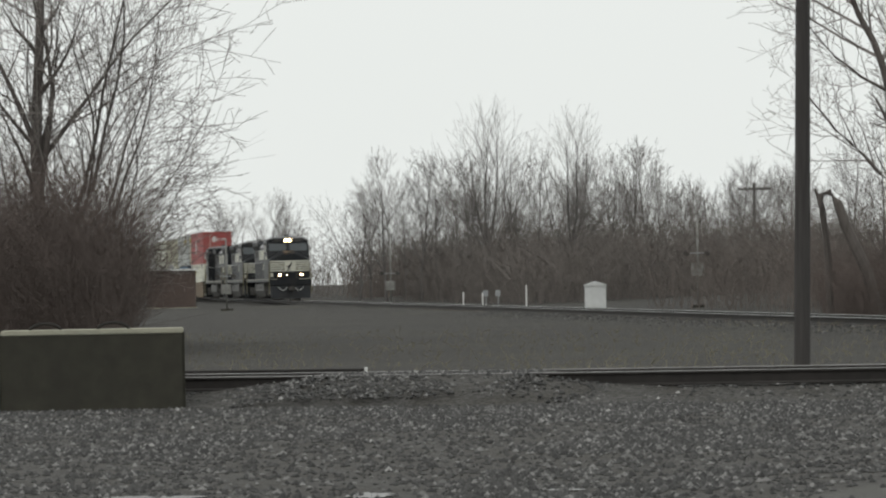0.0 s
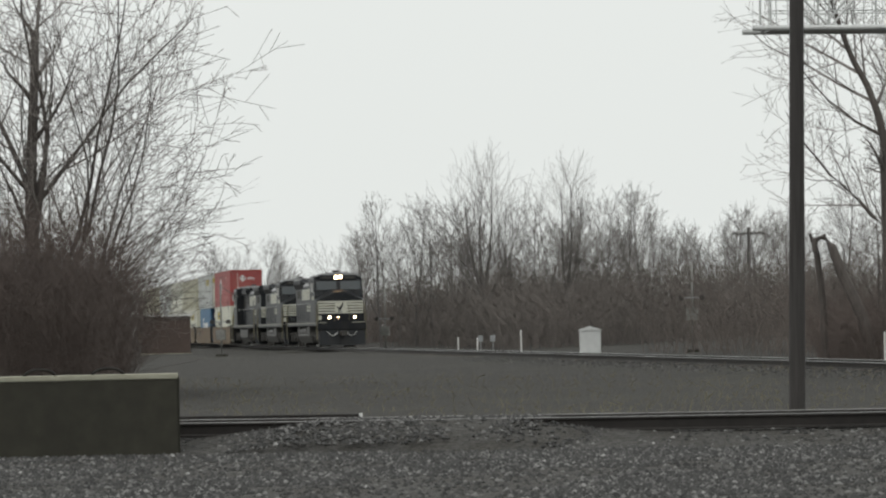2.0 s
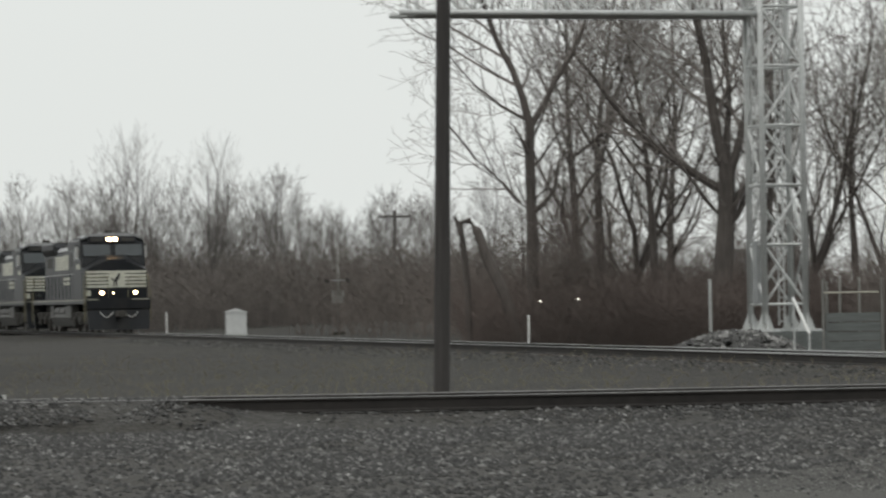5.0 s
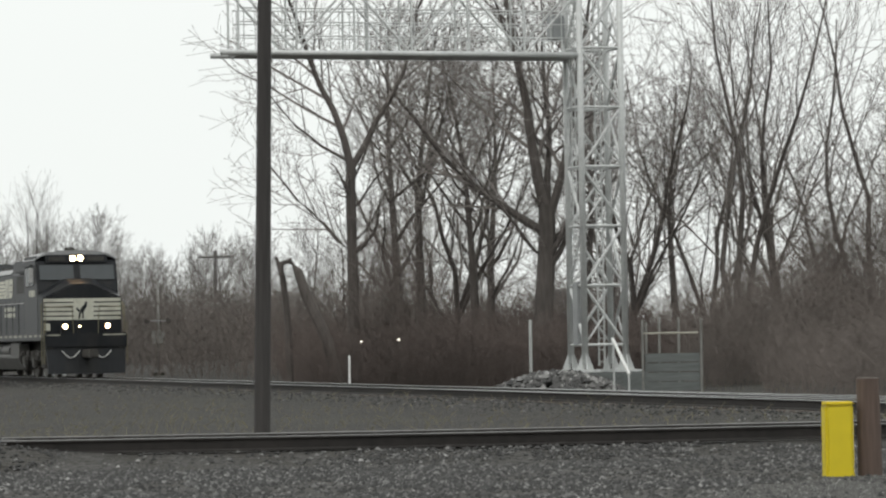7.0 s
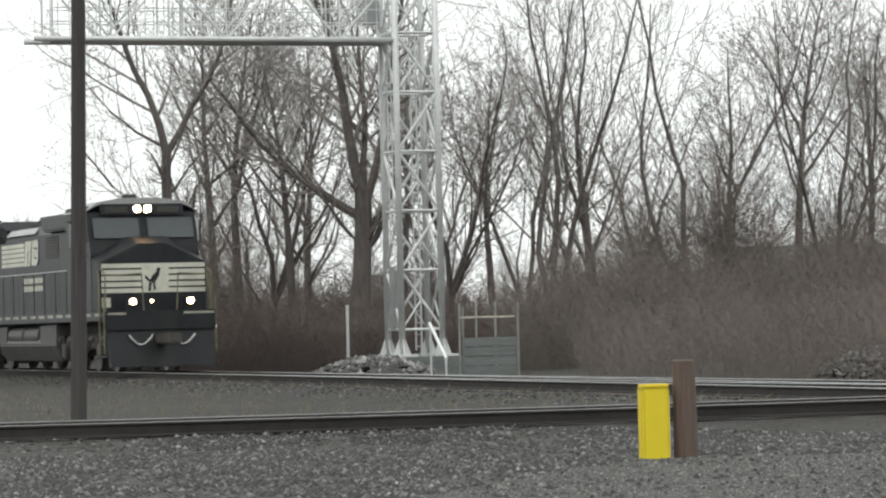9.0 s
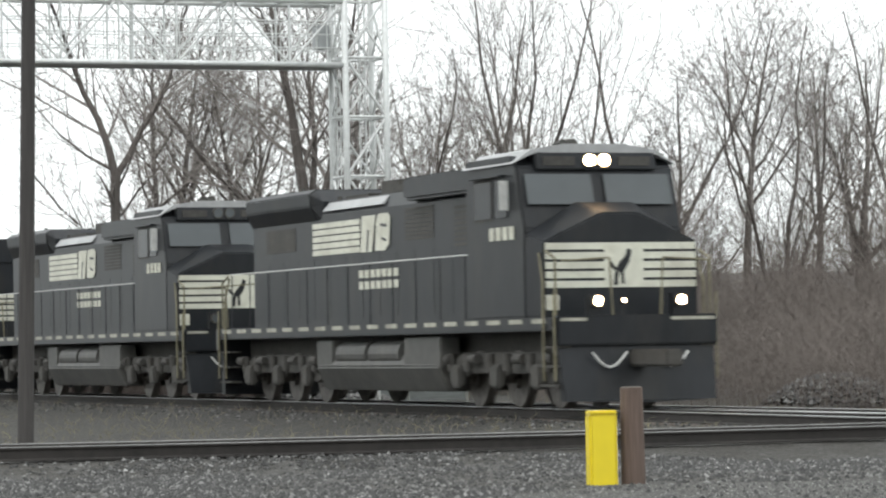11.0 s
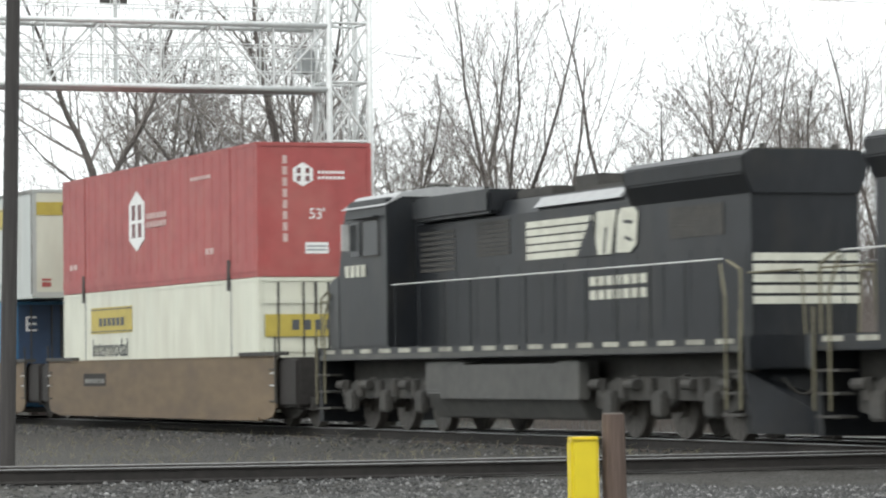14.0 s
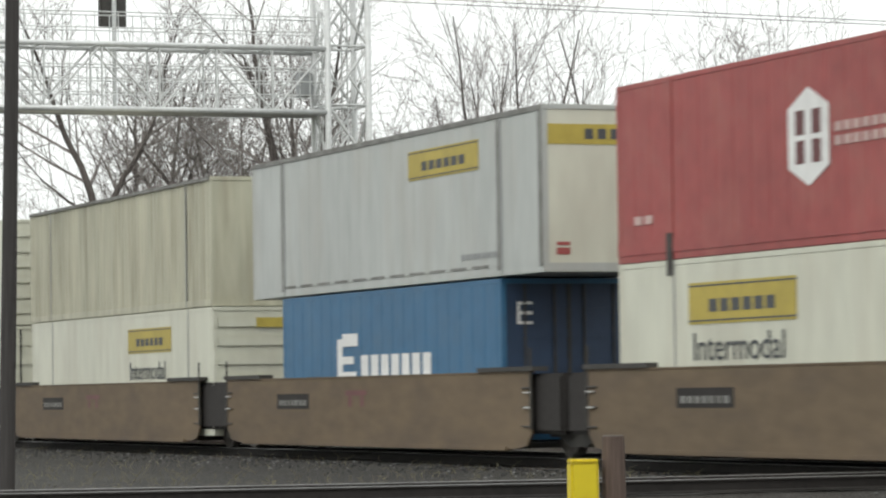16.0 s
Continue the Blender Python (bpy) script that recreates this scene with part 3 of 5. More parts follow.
        for i in range(14):
            rod(bm, [(lx, -1.2 - i * 0.62, 10.2), (lx, -1.2 - i * 0.62, 11.0)], 0.014)
        part("railing", bm, M_GALV, th)
    part("grating", boxes((-0.5, 0.5, -9.6, -W / 2, 8.46, 8.5)), M_GALV, th)
    # signal head on its own mast, hung on the arm above the line
    bm = bmesh.new()
    cyl(bm, (-0.9, -5.9, 8.3), (-0.9, -5.9, 12.3), 0.06, seg=10)
    part("head_mast", bm, M_GALV, th)
    bm = boxes((-1.2, -0.95, -6.25, -5.55, 10.75, 12.1))
    head = part("signal_head", bm, M_UNDER, th, "black signal head", bevel=0.03)
    for z in (11.1, 11.55, 11.9):
        bm = bmesh.new()
        cyl(bm, (-1.2, -5.9, z), (-1.42, -5.9, z), 0.13, seg=12)
        part("hood", bm, M_UNDER, head)
    tagged(th, "galvanised steel cantilever signal bridge over the main line", "signal bridge")
    # concrete pad, fence and steps belong to the ground beside it
    fd = empty("foundation", pose(x, y, 0, 0, 0, -70.134))
    part("pad", boxes((-1.0, 1.0, -1.0, 1.0, -0.5, 0.239)), M_BOARD, fd, bevel=0.03)
    tagged(fd, "concrete foundation under the signal bridge", "foundation")


signal_bridge()


def gantry_fence():
    ln = 1.44
    th = empty("pipe_fence", pose(0.36, 86.5, -0.2, 0, 0, 0))
    for px, py, h in ((0, 0, 1.75), (0.09, 0.5, 1.7), (0.42, 0.9, 1.8), (0.9, 0.9, 1.8), (ln, 0, 1.78)):
        bm = bmesh.new()
        cyl(bm, (px, py, -0.2), (px, py, h), 0.03, seg=8)
        part("post", bm, M_GRIME, th)
    bm = bmesh.new()
    rod(bm, [(0, 0, 1.42), (ln - 0.08, 0, 1.42)], 0.028)
    part("rail", bm, M_DASH, th, "faded yellowish rail")
    for i in range(4):
        part("board", boxes((0.05, ln - 0.04, 0.035, 0.07, 0.0 + i * 0.235, 0.215 + i * 0.235)), M_BOARD, th, "grey-green retaining board")
    tagged(th, "pipe fence with grey boards beside the signal bridge", "fence")
    th = empty("fence_post", pose(-2.6, 93.6, ground_z(-2.6, 93.6)))
    bm = bmesh.new()
    cyl(bm, (0, 0, -0.2), (0, 0, 2.0), 0.04, seg=8)
    part("post", bm, M_GALV, th)
    tagged(th, "single steel fence post beside the rock mound", "fence post")
    th = empty("stair_rail", pose(-0.38, 87.4, -0.2))
    bm = bmesh.new()
    cyl(bm, (0, 0, 1.3), (0.4, -0.9, 0.42), 0.04, seg=10)
    part("handrail", bm, M_PALE, th)
    for px, py, h in ((0.02, -0.02, 1.24), (0.39, -0.88, 0.42)):
        bm = bmesh.new()
        cyl(bm, (px, py, -0.2), (px, py, h), 0.025, seg=8)
        part("post", bm, M_GALV, th)
    tagged(th, "short sloping white handrail on the ballast", "handrail")


gantry_fence()


def puddle(x, y, rx, ry, seed):
    rng = random.Random(seed)
    bm = bmesh.new()
    pts = [(rx * rng.uniform(0.55, 1.1) * math.cos(a), ry * rng.uniform(0.55, 1.1) * math.sin(a)) for a in [6.283 * k / 22 for k in range(22)]]
    prism(bm, pts, "z", -0.03, 0.012)
    ob = part("puddle", bm, M_WATER)
    ob.matrix_basis = pose(x, y, ground_z(x, y))
    tagged(ob, "shallow puddle in the gravel reflecting the sky", "puddle", "puddles in the yard", "structure")


for k, (deg, dist, rx, ry) in enumerate(((-12.7, 22.4, 0.34, 0.28), (-12.2, 22.9, 0.22, 0.2), (-13.1, 24.2, 0.2, 0.35), (-11.1, 22.2, 0.12, 0.15), (-10.3, 22.2, 0.14, 0.12), (-16.6, 24.0, 0.4, 0.25), (-17.7, 22.8, 0.3, 0.16), (-9.9, 24.6, 0.18, 0.12))):
    puddle(dist * math.tan(radians(deg)), dist, rx, ry, k)


# ---- the train
MOVERS = []  # (thing, metres ahead of the first container's front, height, turned round)


def logo(parent, x0, x1, z0, z1, y, side):
    """Cream stripes with a block beside them, on a hood's side at y; side -1 or 1."""
    w = x1 - x0
    sgn = 1 if side < 0 else -1
    a0, a1 = (x0, x0 + w * 0.62) if side < 0 else (x1 - w * 0.62, x1)
    ya, yb = (y - 0.006, y + 0.002) if side < 0 else (y - 0.002, y + 0.006)
    for i in range(5):
        zz = z0 + (z1 - z0) * i / 5
        part("stripe", boxes((a0, a1, ya, yb, zz, zz + (z1 - z0) * 0.158)), M_CREAM, parent)
    b0 = a1 if side < 0 else a0
    def shape(name, outline, material, lift):
        bm = bmesh.new()
        pts = [(b0 + sgn * w * p, z0 + (z1 - z0) * q) for p, q in outline]
        prism(bm, pts if sgn > 0 else pts[::-1], "y", ya - (lift if side < 0 else 0), yb + (lift if side > 0 else 0))
        part(name, bm, material, parent)
    # two plain slanted shapes with dark cuts
    shape("emblem_block", [(0.01, -0.02), (0.15, -0.02), (0.2, 1.02), (0.03, 1.02)], M_CREAM, 0)
    shape("emblem_cut", [(0.08, 0.0), (0.1, 0.0), (0.12, 0.62), (0.1, 0.62)], M_BLACK, 0.002)
    shape("emblem_block", [(0.19, 0.0), (0.31, -0.02), (0.36, 0.15), (0.38, 0.9), (0.35, 1.04), (0.24, 1.04), (0.21, 0.85)], M_CREAM, 0)
    shape("emblem_cut", [(0.27, 0.3), (0.33, 0.22), (0.33, 0.3), (0.27, 0.38)], M_BLACK, 0.002)
    shape("emblem_cut", [(0.26, 0.68), (0.34, 0.64), (0.34, 0.72), (0.26, 0.76)], M_BLACK, 0.002)


def bars(parent, x0, x1, z0, z1, ya, yb, rows, cols, material, name="lettering_bar"):
    for r in range(rows):
        for c in range(cols):
            cx, w = x0 + (x1 - x0) * c / cols, (x1 - x0) / cols * 0.72
            cz, h = z0 + (z1 - z0) * r / rows, (z1 - z0) / rows * 0.68
            part(name, boxes((cx, cx + w, ya, yb, cz, cz + h)), material, parent)


def wheelset(parent, x, r, gauge=1.435):
    bm = bmesh.new()
    cyl(bm, (0, -1.0, 0), (0, 1.0, 0), 0.09, seg=10)
    for sy in (-1, 1):
        y = sy * gauge / 2
        cyl(bm, (0, y, 0), (0, y + sy * 0.13, 0), r, r * 0.985, seg=24)
        cyl(bm, (0, y - sy * 0.03, 0), (0, y, 0), r + 0.028, seg=24)
        cyl(bm, (0, y + sy * 0.131, 0), (0, y + sy * 0.2, 0), 0.17, seg=10)
        for k in range(4):
            a = k * 1.5708
            c, s_ = math.cos(a) * r * 0.62, math.sin(a) * r * 0.62
            cyl(bm, (c, y + sy * 0.131, s_), (c, y + sy * 0.136, s_), 0.06, seg=8)
    ob = part("wheelset", bm, M_STEEL, parent)
    ob.location = (x, 0, r)
    return ob


WHEELS = []


def loco_truck(loco, cx):
    bm = bmesh.new()
    for sy in (-1, 1):
        y0, y1 = (1.0, 1.18) if sy > 0 else (-1.18, -1.0)
        prism(bm, [(cx - 2.75, 0.5), (cx - 2.3, 0.42), (cx - 1.5, 0.62), (cx - 0.4, 0.62), (cx, 0.42), (cx + 0.4, 0.62), (cx + 1.5, 0.62), (cx + 2.3, 0.42), (cx + 2.75, 0.5),
                   (cx + 2.75, 0.78), (cx + 1.9, 1.0), (cx - 1.9, 1.0), (cx - 2.75, 0.78)], "y", y0, y1)
    truck = part("truck_frame", bm, M_UNDER, loco, bevel=0.015)
    for dx in (-1.95, 0.0, 1.95):
        for sy in (-1, 1):
            y0, y1 = (1.181, 1.34) if sy > 0 else (-1.34, -1.181)
            part("axle_box", boxes((cx + dx - 0.22, cx + dx + 0.22, y0, y1, 0.36, 0.78)), M_UNDER, truck, bevel=0.04)
            for k in (-0.42, 0.42):
                bm = bmesh.new()
                cyl(bm, (cx + dx + k, sy * 1.22, 0.66), (cx + dx + k, sy * 1.22, 0.98), 0.095, seg=10)
                part("spring", bm, M_UNDER, truck)
        w = wheelset(loco, cx + dx, 0.52)
        WHEELS.append((w, cx + dx, 0.52))
    for dx in (-2.5, -1.1, 1.1, 2.5):
        for sy in (-1, 1):
            bm = bmesh.new()
            cyl(bm, (cx + dx - 0.2, sy * 1.27, 0.88), (cx + dx + 0.2, sy * 1.27, 0.88), 0.09, seg=10)
            part("brake_cylinder", bm, M_UNDER, truck)
    return truck


def lens_disc(bm, can, material):
    """The front face alone of a lamp's lens."""
    bmesh.ops.recalc_face_normals(bm, faces=bm.faces)
    bmesh.ops.delete(bm, geom=[f for f in bm.faces if f.normal.x < 0.9], context="FACES")
    me = bpy.data.meshes.new("lens")
    bm.to_mesh(me)
    bm.free()
    me.materials.append(material)
    ob = new("lens", me)
    ob.parent = can


def locomotive(label, u, turned, lit):
    lo = empty("locomotive")
    tagged(lo, label, "locomotive", "locomotives of the train")
    # frame and walkways
    part("centre_sill", boxes((-9.9, 9.3, -0.8, 0.8, 0.85, 1.359)), M_UNDER, lo)
    part("underframe", boxes((-10.0, 9.4, -1.5, 1.5, 1.36, 1.6)), M_BLACK, lo, bevel=0.02)
    for sy in (-1, 1):
        for i in range(18):  # cream dashes along the sill
            x = -9.7 + i * 1.07
            ya, yb = (-1.507, -1.499) if sy < 0 else (1.499, 1.507)
            part("sill_dash", boxes((x, x + 0.62, ya, yb, 1.49, 1.57)), M_DASH, lo)
    # long hood
    bm = bmesh.new()
    prism(bm, [(-0.92, 1.6), (0.92, 1.6), (0.92, 3.9), (0.78, 4.18), (-0.78, 4.18), (-0.92, 3.9)], "x", -9.15, 5.42)
    hood = part("long_hood", bm, M_BLACK, lo)
    for sy in (-1, 1):
        for i in range(14):
            x = -9.0 + i * 1.02
            ya, yb = (-0.925, -0.9205) if sy < 0 else (0.9205, 0.925)
            part("hood_door", boxes((x, x + 0.96, ya, yb, 1.75, 3.0)), M_BLACK, hood)
        ya, yb = (-0.934, -0.921) if sy < 0 else (0.921, 0.934)
        for x0, x1, z0, z1 in ((-8.2, -6.2, 3.2, 3.7), (0.6, 2.2, 3.2, 3.85), (3.3, 5.1, 3.0, 3.8)):
            bm = bmesh.new()
            for k in range(8):
                zz = z0 + (z1 - z0) * k / 8
                prism(bm, [(ya, zz), (yb, zz), (yb, zz + 0.06), ((ya + yb) / 2, zz + 0.06)], "x", x0, x1)
            part("grille", bm, M_UNDER, hood)
        # sloped shelf; its pale colour paints the highlight along the hood's top edge
        y0 = sy * 0.93
        bm = bmesh.new()
        prism(bm, [(y0 * 0.97, 3.97), (y0 * 1.03, 3.97), (y0 * 0.86, 4.15)], "x", -4.3, -0.6)
        part("highlight_shelf", bm, M_ROOF, hood, "pale shelf with painted highlight")
    bm = bmesh.new()  # radiator wings at the rear, flaring out over the hood and tapering forward
    wing = [(-0.925, 3.78), (0.925, 3.78), (1.07, 4.1), (1.09, 4.36), (0.93, 4.46), (-0.93, 4.46), (-1.09, 4.36), (-1.07, 4.1)]
    prism(bm, wing, "x", -9.2, -4.75)
    prism(bm, wing, "x", -4.75, -4.4)
    for v in bm.verts:
        if v.co.x > -4.45:
            v.co.y, v.co.z = max(-0.9, min(0.9, v.co.y)), min(v.co.z, 4.19)
    rad = part("radiator_housing", bm, M_BLACK, lo, bevel=0.02)
    for i in range(5):
        part("radiator_grille", boxes((-9.1 + i * 0.7, -8.5 + i * 0.7, -0.8, 0.8, 4.461, 4.49)), M_UNDER, rad)
    part("dynamic_brake_box", boxes((1.1, 5.0, -1.15, 1.15, 3.95, 4.4)), M_BLACK, lo, bevel=0.06)
    part("exhaust_outlet", boxes((-2.2, -1.1, -0.4, 0.4, 4.18, 4.5)), M_UNDER, lo, bevel=0.02)
    part("roof_hatch", boxes((-3.9, -2.4, -0.6, 0.6, 4.18, 4.27)), M_UNDER, lo, bevel=0.02)
    part("fan_cover", boxes((-0.8, 0.9, -0.65, 0.65, 4.18, 4.36)), M_UNDER, lo, bevel=0.03)
    for x in (-9.0, -6.6, -4.2, -0.3, 2.4):  # lifting eyes and small covers along the roof
        for sy in (-1, 1):
            z = 4.46 if x < -4.4 else 4.4 if x > 1.1 else 4.18
            part("lifting_eye", boxes((x, x + 0.12, sy * 0.62 - 0.03, sy * 0.62 + 0.03, z + 0.001, z + 0.1)), M_UNDER, lo)
    part("antenna_base", boxes((5.2, 5.6, -0.3, 0.3, 4.181, 4.32)), M_UNDER, lo, bevel=0.03)
    # cab
    bm = bmesh.new()
    prism(bm, [(6.31, 1.6), (9.1, 1.6), (9.1, 3.15), (8.75, 4.25), (8.45, 4.46), (6.31, 4.46)], "y", -1.5, 1.5)
    cab = part("cab", bm, M_BLACK, lo, bevel=0.03)
    cab.location.x = -0.9
    bm = bmesh.new()
    prism(bm, [(-1.56, 4.3), (-1.2, 4.56), (-0.55, 4.66), (0.55, 4.66), (1.2, 4.56), (1.56, 4.3), (1.2, 4.47), (-1.2, 4.47)], "x", 6.25, 8.75)
    part("cab_roof", bm, M_ROOF, cab, "grey cab roof with sky light painted in")
    for sy in (-1, 1):
        ya, yb = (-1.515, -1.501) if sy < 0 else (1.501, 1.515)
        part("window_frame", boxes((6.74, 7.64, ya, yb, 3.34, 4.08)), M_UNDER, cab)
        ya, yb = (-1.522, -1.516) if sy < 0 else (1.516, 1.522)
        part("side_window", boxes((6.78, 7.6, ya, yb, 3.38, 4.04)), M_SIDEGLASS, cab)
        part("side_window", boxes((7.8, 8.35, ya, yb, 3.38, 4.04)), M_SIDEGLASS, cab)
        part("mirror", boxes((8.4, 8.43, ya - 0.16 * (sy < 0), yb + 0.16 * (sy > 0), 3.5, 4.02)), M_GRAB, cab, "pale narrow wind deflector")
        part("cab_shade", boxes((6.7, 8.3, ya - 0.12 * (sy < 0), yb + 0.12 * (sy > 0), 4.1, 4.13)), M_BLACK, cab)
        bars(cab, 7.5, 8.75, 2.98, 3.32, ya, yb, 1, 4, M_CREAM, "road_number_bar")
        # windshield on the sloped front
        bm = bmesh.new()
        y0, y1 = (0.12, 1.38) if sy > 0 else (-1.38, -0.12)
        prism(bm, [(8.985, 3.58), (9.0, 3.58), (8.815, 4.12), (8.8, 4.12)], "y", y0, y1)
        w = part("windshield", bm, M_GLASS, cab)
        w.location.x = 0.03
    bm = bmesh.new()
    prism(bm, [(8.5, 4.2), (8.86, 4.2), (8.8, 4.5), (8.5, 4.5)], "y", -1.15, 1.15)
    hb = part("headlight_casting", bm, M_BLACK, cab, bevel=0.02)
    for sy in (-1, 1):
        part("number_board", boxes((8.84, 8.865, sy * 0.72 - 0.3, sy * 0.72 + 0.3, 4.27, 4.43)), M_UNDER, hb)
        bm = bmesh.new()
        cyl(bm, (8.8, sy * 0.14, 4.36), (8.88, sy * 0.14, 4.36), 0.132, seg=16)
        can = part("headlight", bm, M_UNDER, hb, "round sealed-beam headlight")
        bm = bmesh.new()
        cyl(bm, (8.8805, sy * 0.14, 4.36), (8.883, sy * 0.14, 4.36), 0.104, seg=16)
        lens_disc(bm, can, M_HEAD if lit else M_GLASS)
    bm = bmesh.new()
    for k, (y, ln) in enumerate(((-0.12, 0.45), (0.0, 0.55), (0.12, 0.4))):
        cyl(bm, (7.2, y, 4.74), (7.2 + ln, y, 4.74), 0.03, 0.075, seg=8)
    part("horn", bm, M_UNDER, cab)
    # nose: full-width face, gabled top
    bm = bmesh.new()
    back = [(-1.5, 1.6), (1.5, 1.6), (1.5, 3.05), (0.55, 3.62), (-0.55, 3.62), (-1.5, 3.05)]
    front = [(-1.45, 1.6), (1.45, 1.6), (1.45, 2.9), (0.35, 3.4), (-0.35, 3.4), (-1.45, 2.9)]
    lo_v, hi_v = [bm.verts.new((9.101, *p)) for p in back], [bm.verts.new((9.85, *p)) for p in front]
    for i in range(6):
        bm.faces.new((lo_v[i], lo_v[(i + 1) % 6], hi_v[(i + 1) % 6], hi_v[i]))
    bm.faces.new(lo_v[::-1])
    bm.faces.new(hi_v)
    nose = part("nose", bm, M_BLACK, lo, bevel=0.03)
    nose.location.x = -0.9
    for i in range(5):
        z = 2.1 + i * 0.165
        part("nose_stripe", boxes((9.851, 9.86, -1.42, 1.42, z, z + 0.118)), M_CREAM, nose)
    part("nose_panel", boxes((9.861, 9.868, -0.32, 0.42, 2.1, 2.845)), M_CREAM, nose, "cream emblem panel")
    bm = bmesh.new()
    for pts in ([(-0.12, 2.4), (0.02, 2.34), (0.16, 2.56), (0.1, 2.66), (-0.02, 2.56)], [(0.06, 2.6), (0.15, 2.56), (0.2, 2.74), (0.12, 2.78)],
                [(-0.12, 2.38), (-0.05, 2.38), (-0.08, 2.14), (-0.15, 2.14)], [(-0.02, 2.36), (0.04, 2.36), (0.06, 2.16), (0.0, 2.16)], [(-0.24, 2.5), (-0.13, 2.38), (-0.1, 2.44), (-0.2, 2.56)]):
        prism(bm, pts, "x", 9.869, 9.874)
    part("emblem", bm, M_BLACK, nose, "dark emblem shape")
    part("nose_plate", boxes((9.851, 9.857, -1.42, -1.18, 1.72, 1.98)), M_CREAM, nose, "small cream plate")
    part("nose_door", boxes((9.851, 9.858, 0.7, 1.3, 1.65, 2.05)), M_BLACK, nose)
    for i in range(5):  # stripes on the end of the long hood
        z = 2.1 + i * 0.165
        part("end_stripe", boxes((-9.162, -9.151, -0.9, 0.9, z, z + 0.118)), M_CREAM, hood)
    # pilot, plow, couplers
    for end in (1, -1):
        ends = set(lo.children)
        bm = bmesh.new()
        a, b_ = (10.3, 10.55) if end > 0 else (-10.75, -10.5)
        box(bm, a, b_, -1.5, 1.5, 1.1, 1.62)
        part("anticlimber", bm, M_BLACK, lo, bevel=0.03)
        bm = bmesh.new()
        x0 = end * 10.45
        pts = [(-1.45, 1.1), (1.45, 1.1), (1.4, 0.15), (0, 0.12), (-1.4, 0.15)]
        top = [bm.verts.new((x0, y, z)) for y, z in pts[:2]]
        low = [bm.verts.new((x0 + end * (0.2 if abs(y) > 1 else 0.75), y, z)) for y, z in pts[2:]]
        bm.faces.new((top[0], top[1], low[0], low[1], low[2]))
        back = [bm.verts.new((x0 - end * 0.06, y, z)) for y, z in pts]
        bm.faces.new(back)
        ring = top + low
        for i in range(5):
            bm.faces.new((ring[i], ring[(i + 1) % 5], back[(i + 1) % 5], back[i]))
        part("snow_plow", bm, M_BLACK, lo)
        part("coupler", boxes((end * 10.3 if end > 0 else -11.64, 12.04 if end > 0 else -10.3, -0.16, 0.16, 0.72, 1.02)), M_UNDER, lo, bevel=0.04)
        for y0 in (-0.9, 0.25):
            bm = bmesh.new()
            rod(bm, [(end * 10.62, y0 + 0.65 * t, 0.98 - 0.26 * math.sin(math.pi * t)) for t in [k / 6 for k in range(7)]], 0.022)
            part("brake_hose", bm, M_GRAB if end > 0 else M_UNDER, lo)
        for sy in (-1, 1):
            for pts in ([(end * 10.35, sy * 1.45, 1.6), (end * 10.35, sy * 1.45, 2.6), (end * 9.9, sy * 1.45, 2.75)],
                        [(end * 9.95, sy * 1.52, 0.5), (end * 9.95, sy * 1.52, 2.2), (end * 9.7, sy * 1.48, 2.7)],
                        [(end * 10.45, sy * 1.52, 0.5), (end * 10.45, sy * 1.52, 2.0)]):
                bm = bmesh.new()
                rod(bm, pts, 0.022)
                part("grab_iron", bm, M_STEPRAIL, lo, "dull yellow grab iron")
        for sy in (-1, 1):
            for k in range(4):
                z = 0.4 + k * 0.33
                x1 = end * 9.72
                part("step", boxes((min(x1, x1 + end * 0.75), max(x1, x1 + end * 0.75), sy * 1.36 - 0.14, sy * 1.36 + 0.14, z, z + 0.04)), M_UNDER, lo)
        for sy in (-1, 1):
            bm = bmesh.new()
            rod(bm, [(end * 10.5, sy * 1.4, 2.55), (end * 10.5, sy * 0.5, 2.6), (end * 10.5, sy * 0.45, 1.6)], 0.018)
            part("end_rail", bm, M_STEPRAIL, lo)
        for o in set(lo.children) - ends:
            o.location.x = -0.9 if end > 0 else 0.5
    for sy in (-1, 1):
        bm = bmesh.new()
        cyl(bm, (9.652, sy * 0.78, 1.86), (9.74, sy * 0.78, 1.86), 0.115, seg=14)
        can = part("ditch_light", bm, M_UNDER, lo)
        bm = bmesh.new()
        cyl(bm, (9.7405, sy * 0.78, 1.86), (9.743, sy * 0.78, 1.86), 0.084, seg=14)
        lens_disc(bm, can, M_DITCH if lit else M_GLASS)
        part("ditch_bracket", boxes((9.5, 9.651, sy * 0.78 - 0.13, sy * 0.78 + 0.13, 1.6, 1.98)), M_BLACK, lo)
        # side handrail with stanchions
        bm = bmesh.new()
        rod(bm, [(-9.2, sy * 1.44, 2.78), (5.3, sy * 1.44, 2.78)], 0.014)
        part("handrail", bm, M_GRAB, lo, "thin pale handrail")
        for i in range(12):
            bm = bmesh.new()
            rod(bm, [(-9.15 + i * 1.3, sy * 1.44, 1.6), (-9.15 + i * 1.3, sy * 1.44, 2.78)], 0.013)
            part("stanchion", bm, M_BLACK, lo)
        logo(lo, -5.0, -0.2, 3.06, 3.76, sy * 0.938, sy)
        ya, yb = (-0.945, -0.936) if sy < 0 else (0.936, 0.945)
        bars(lo, *((-2.1, 0.3) if sy < 0 else (-5.3, -2.9)), 2.3, 2.76, ya, yb, 2, 7, M_CREAM)
    if lit:
        bm = bmesh.new()
        cyl(bm, (9.52, -0.23, 1.86), (9.6, -0.23, 1.86), 0.05, seg=12)
        can = part("marker_light", bm, M_UNDER, lo)
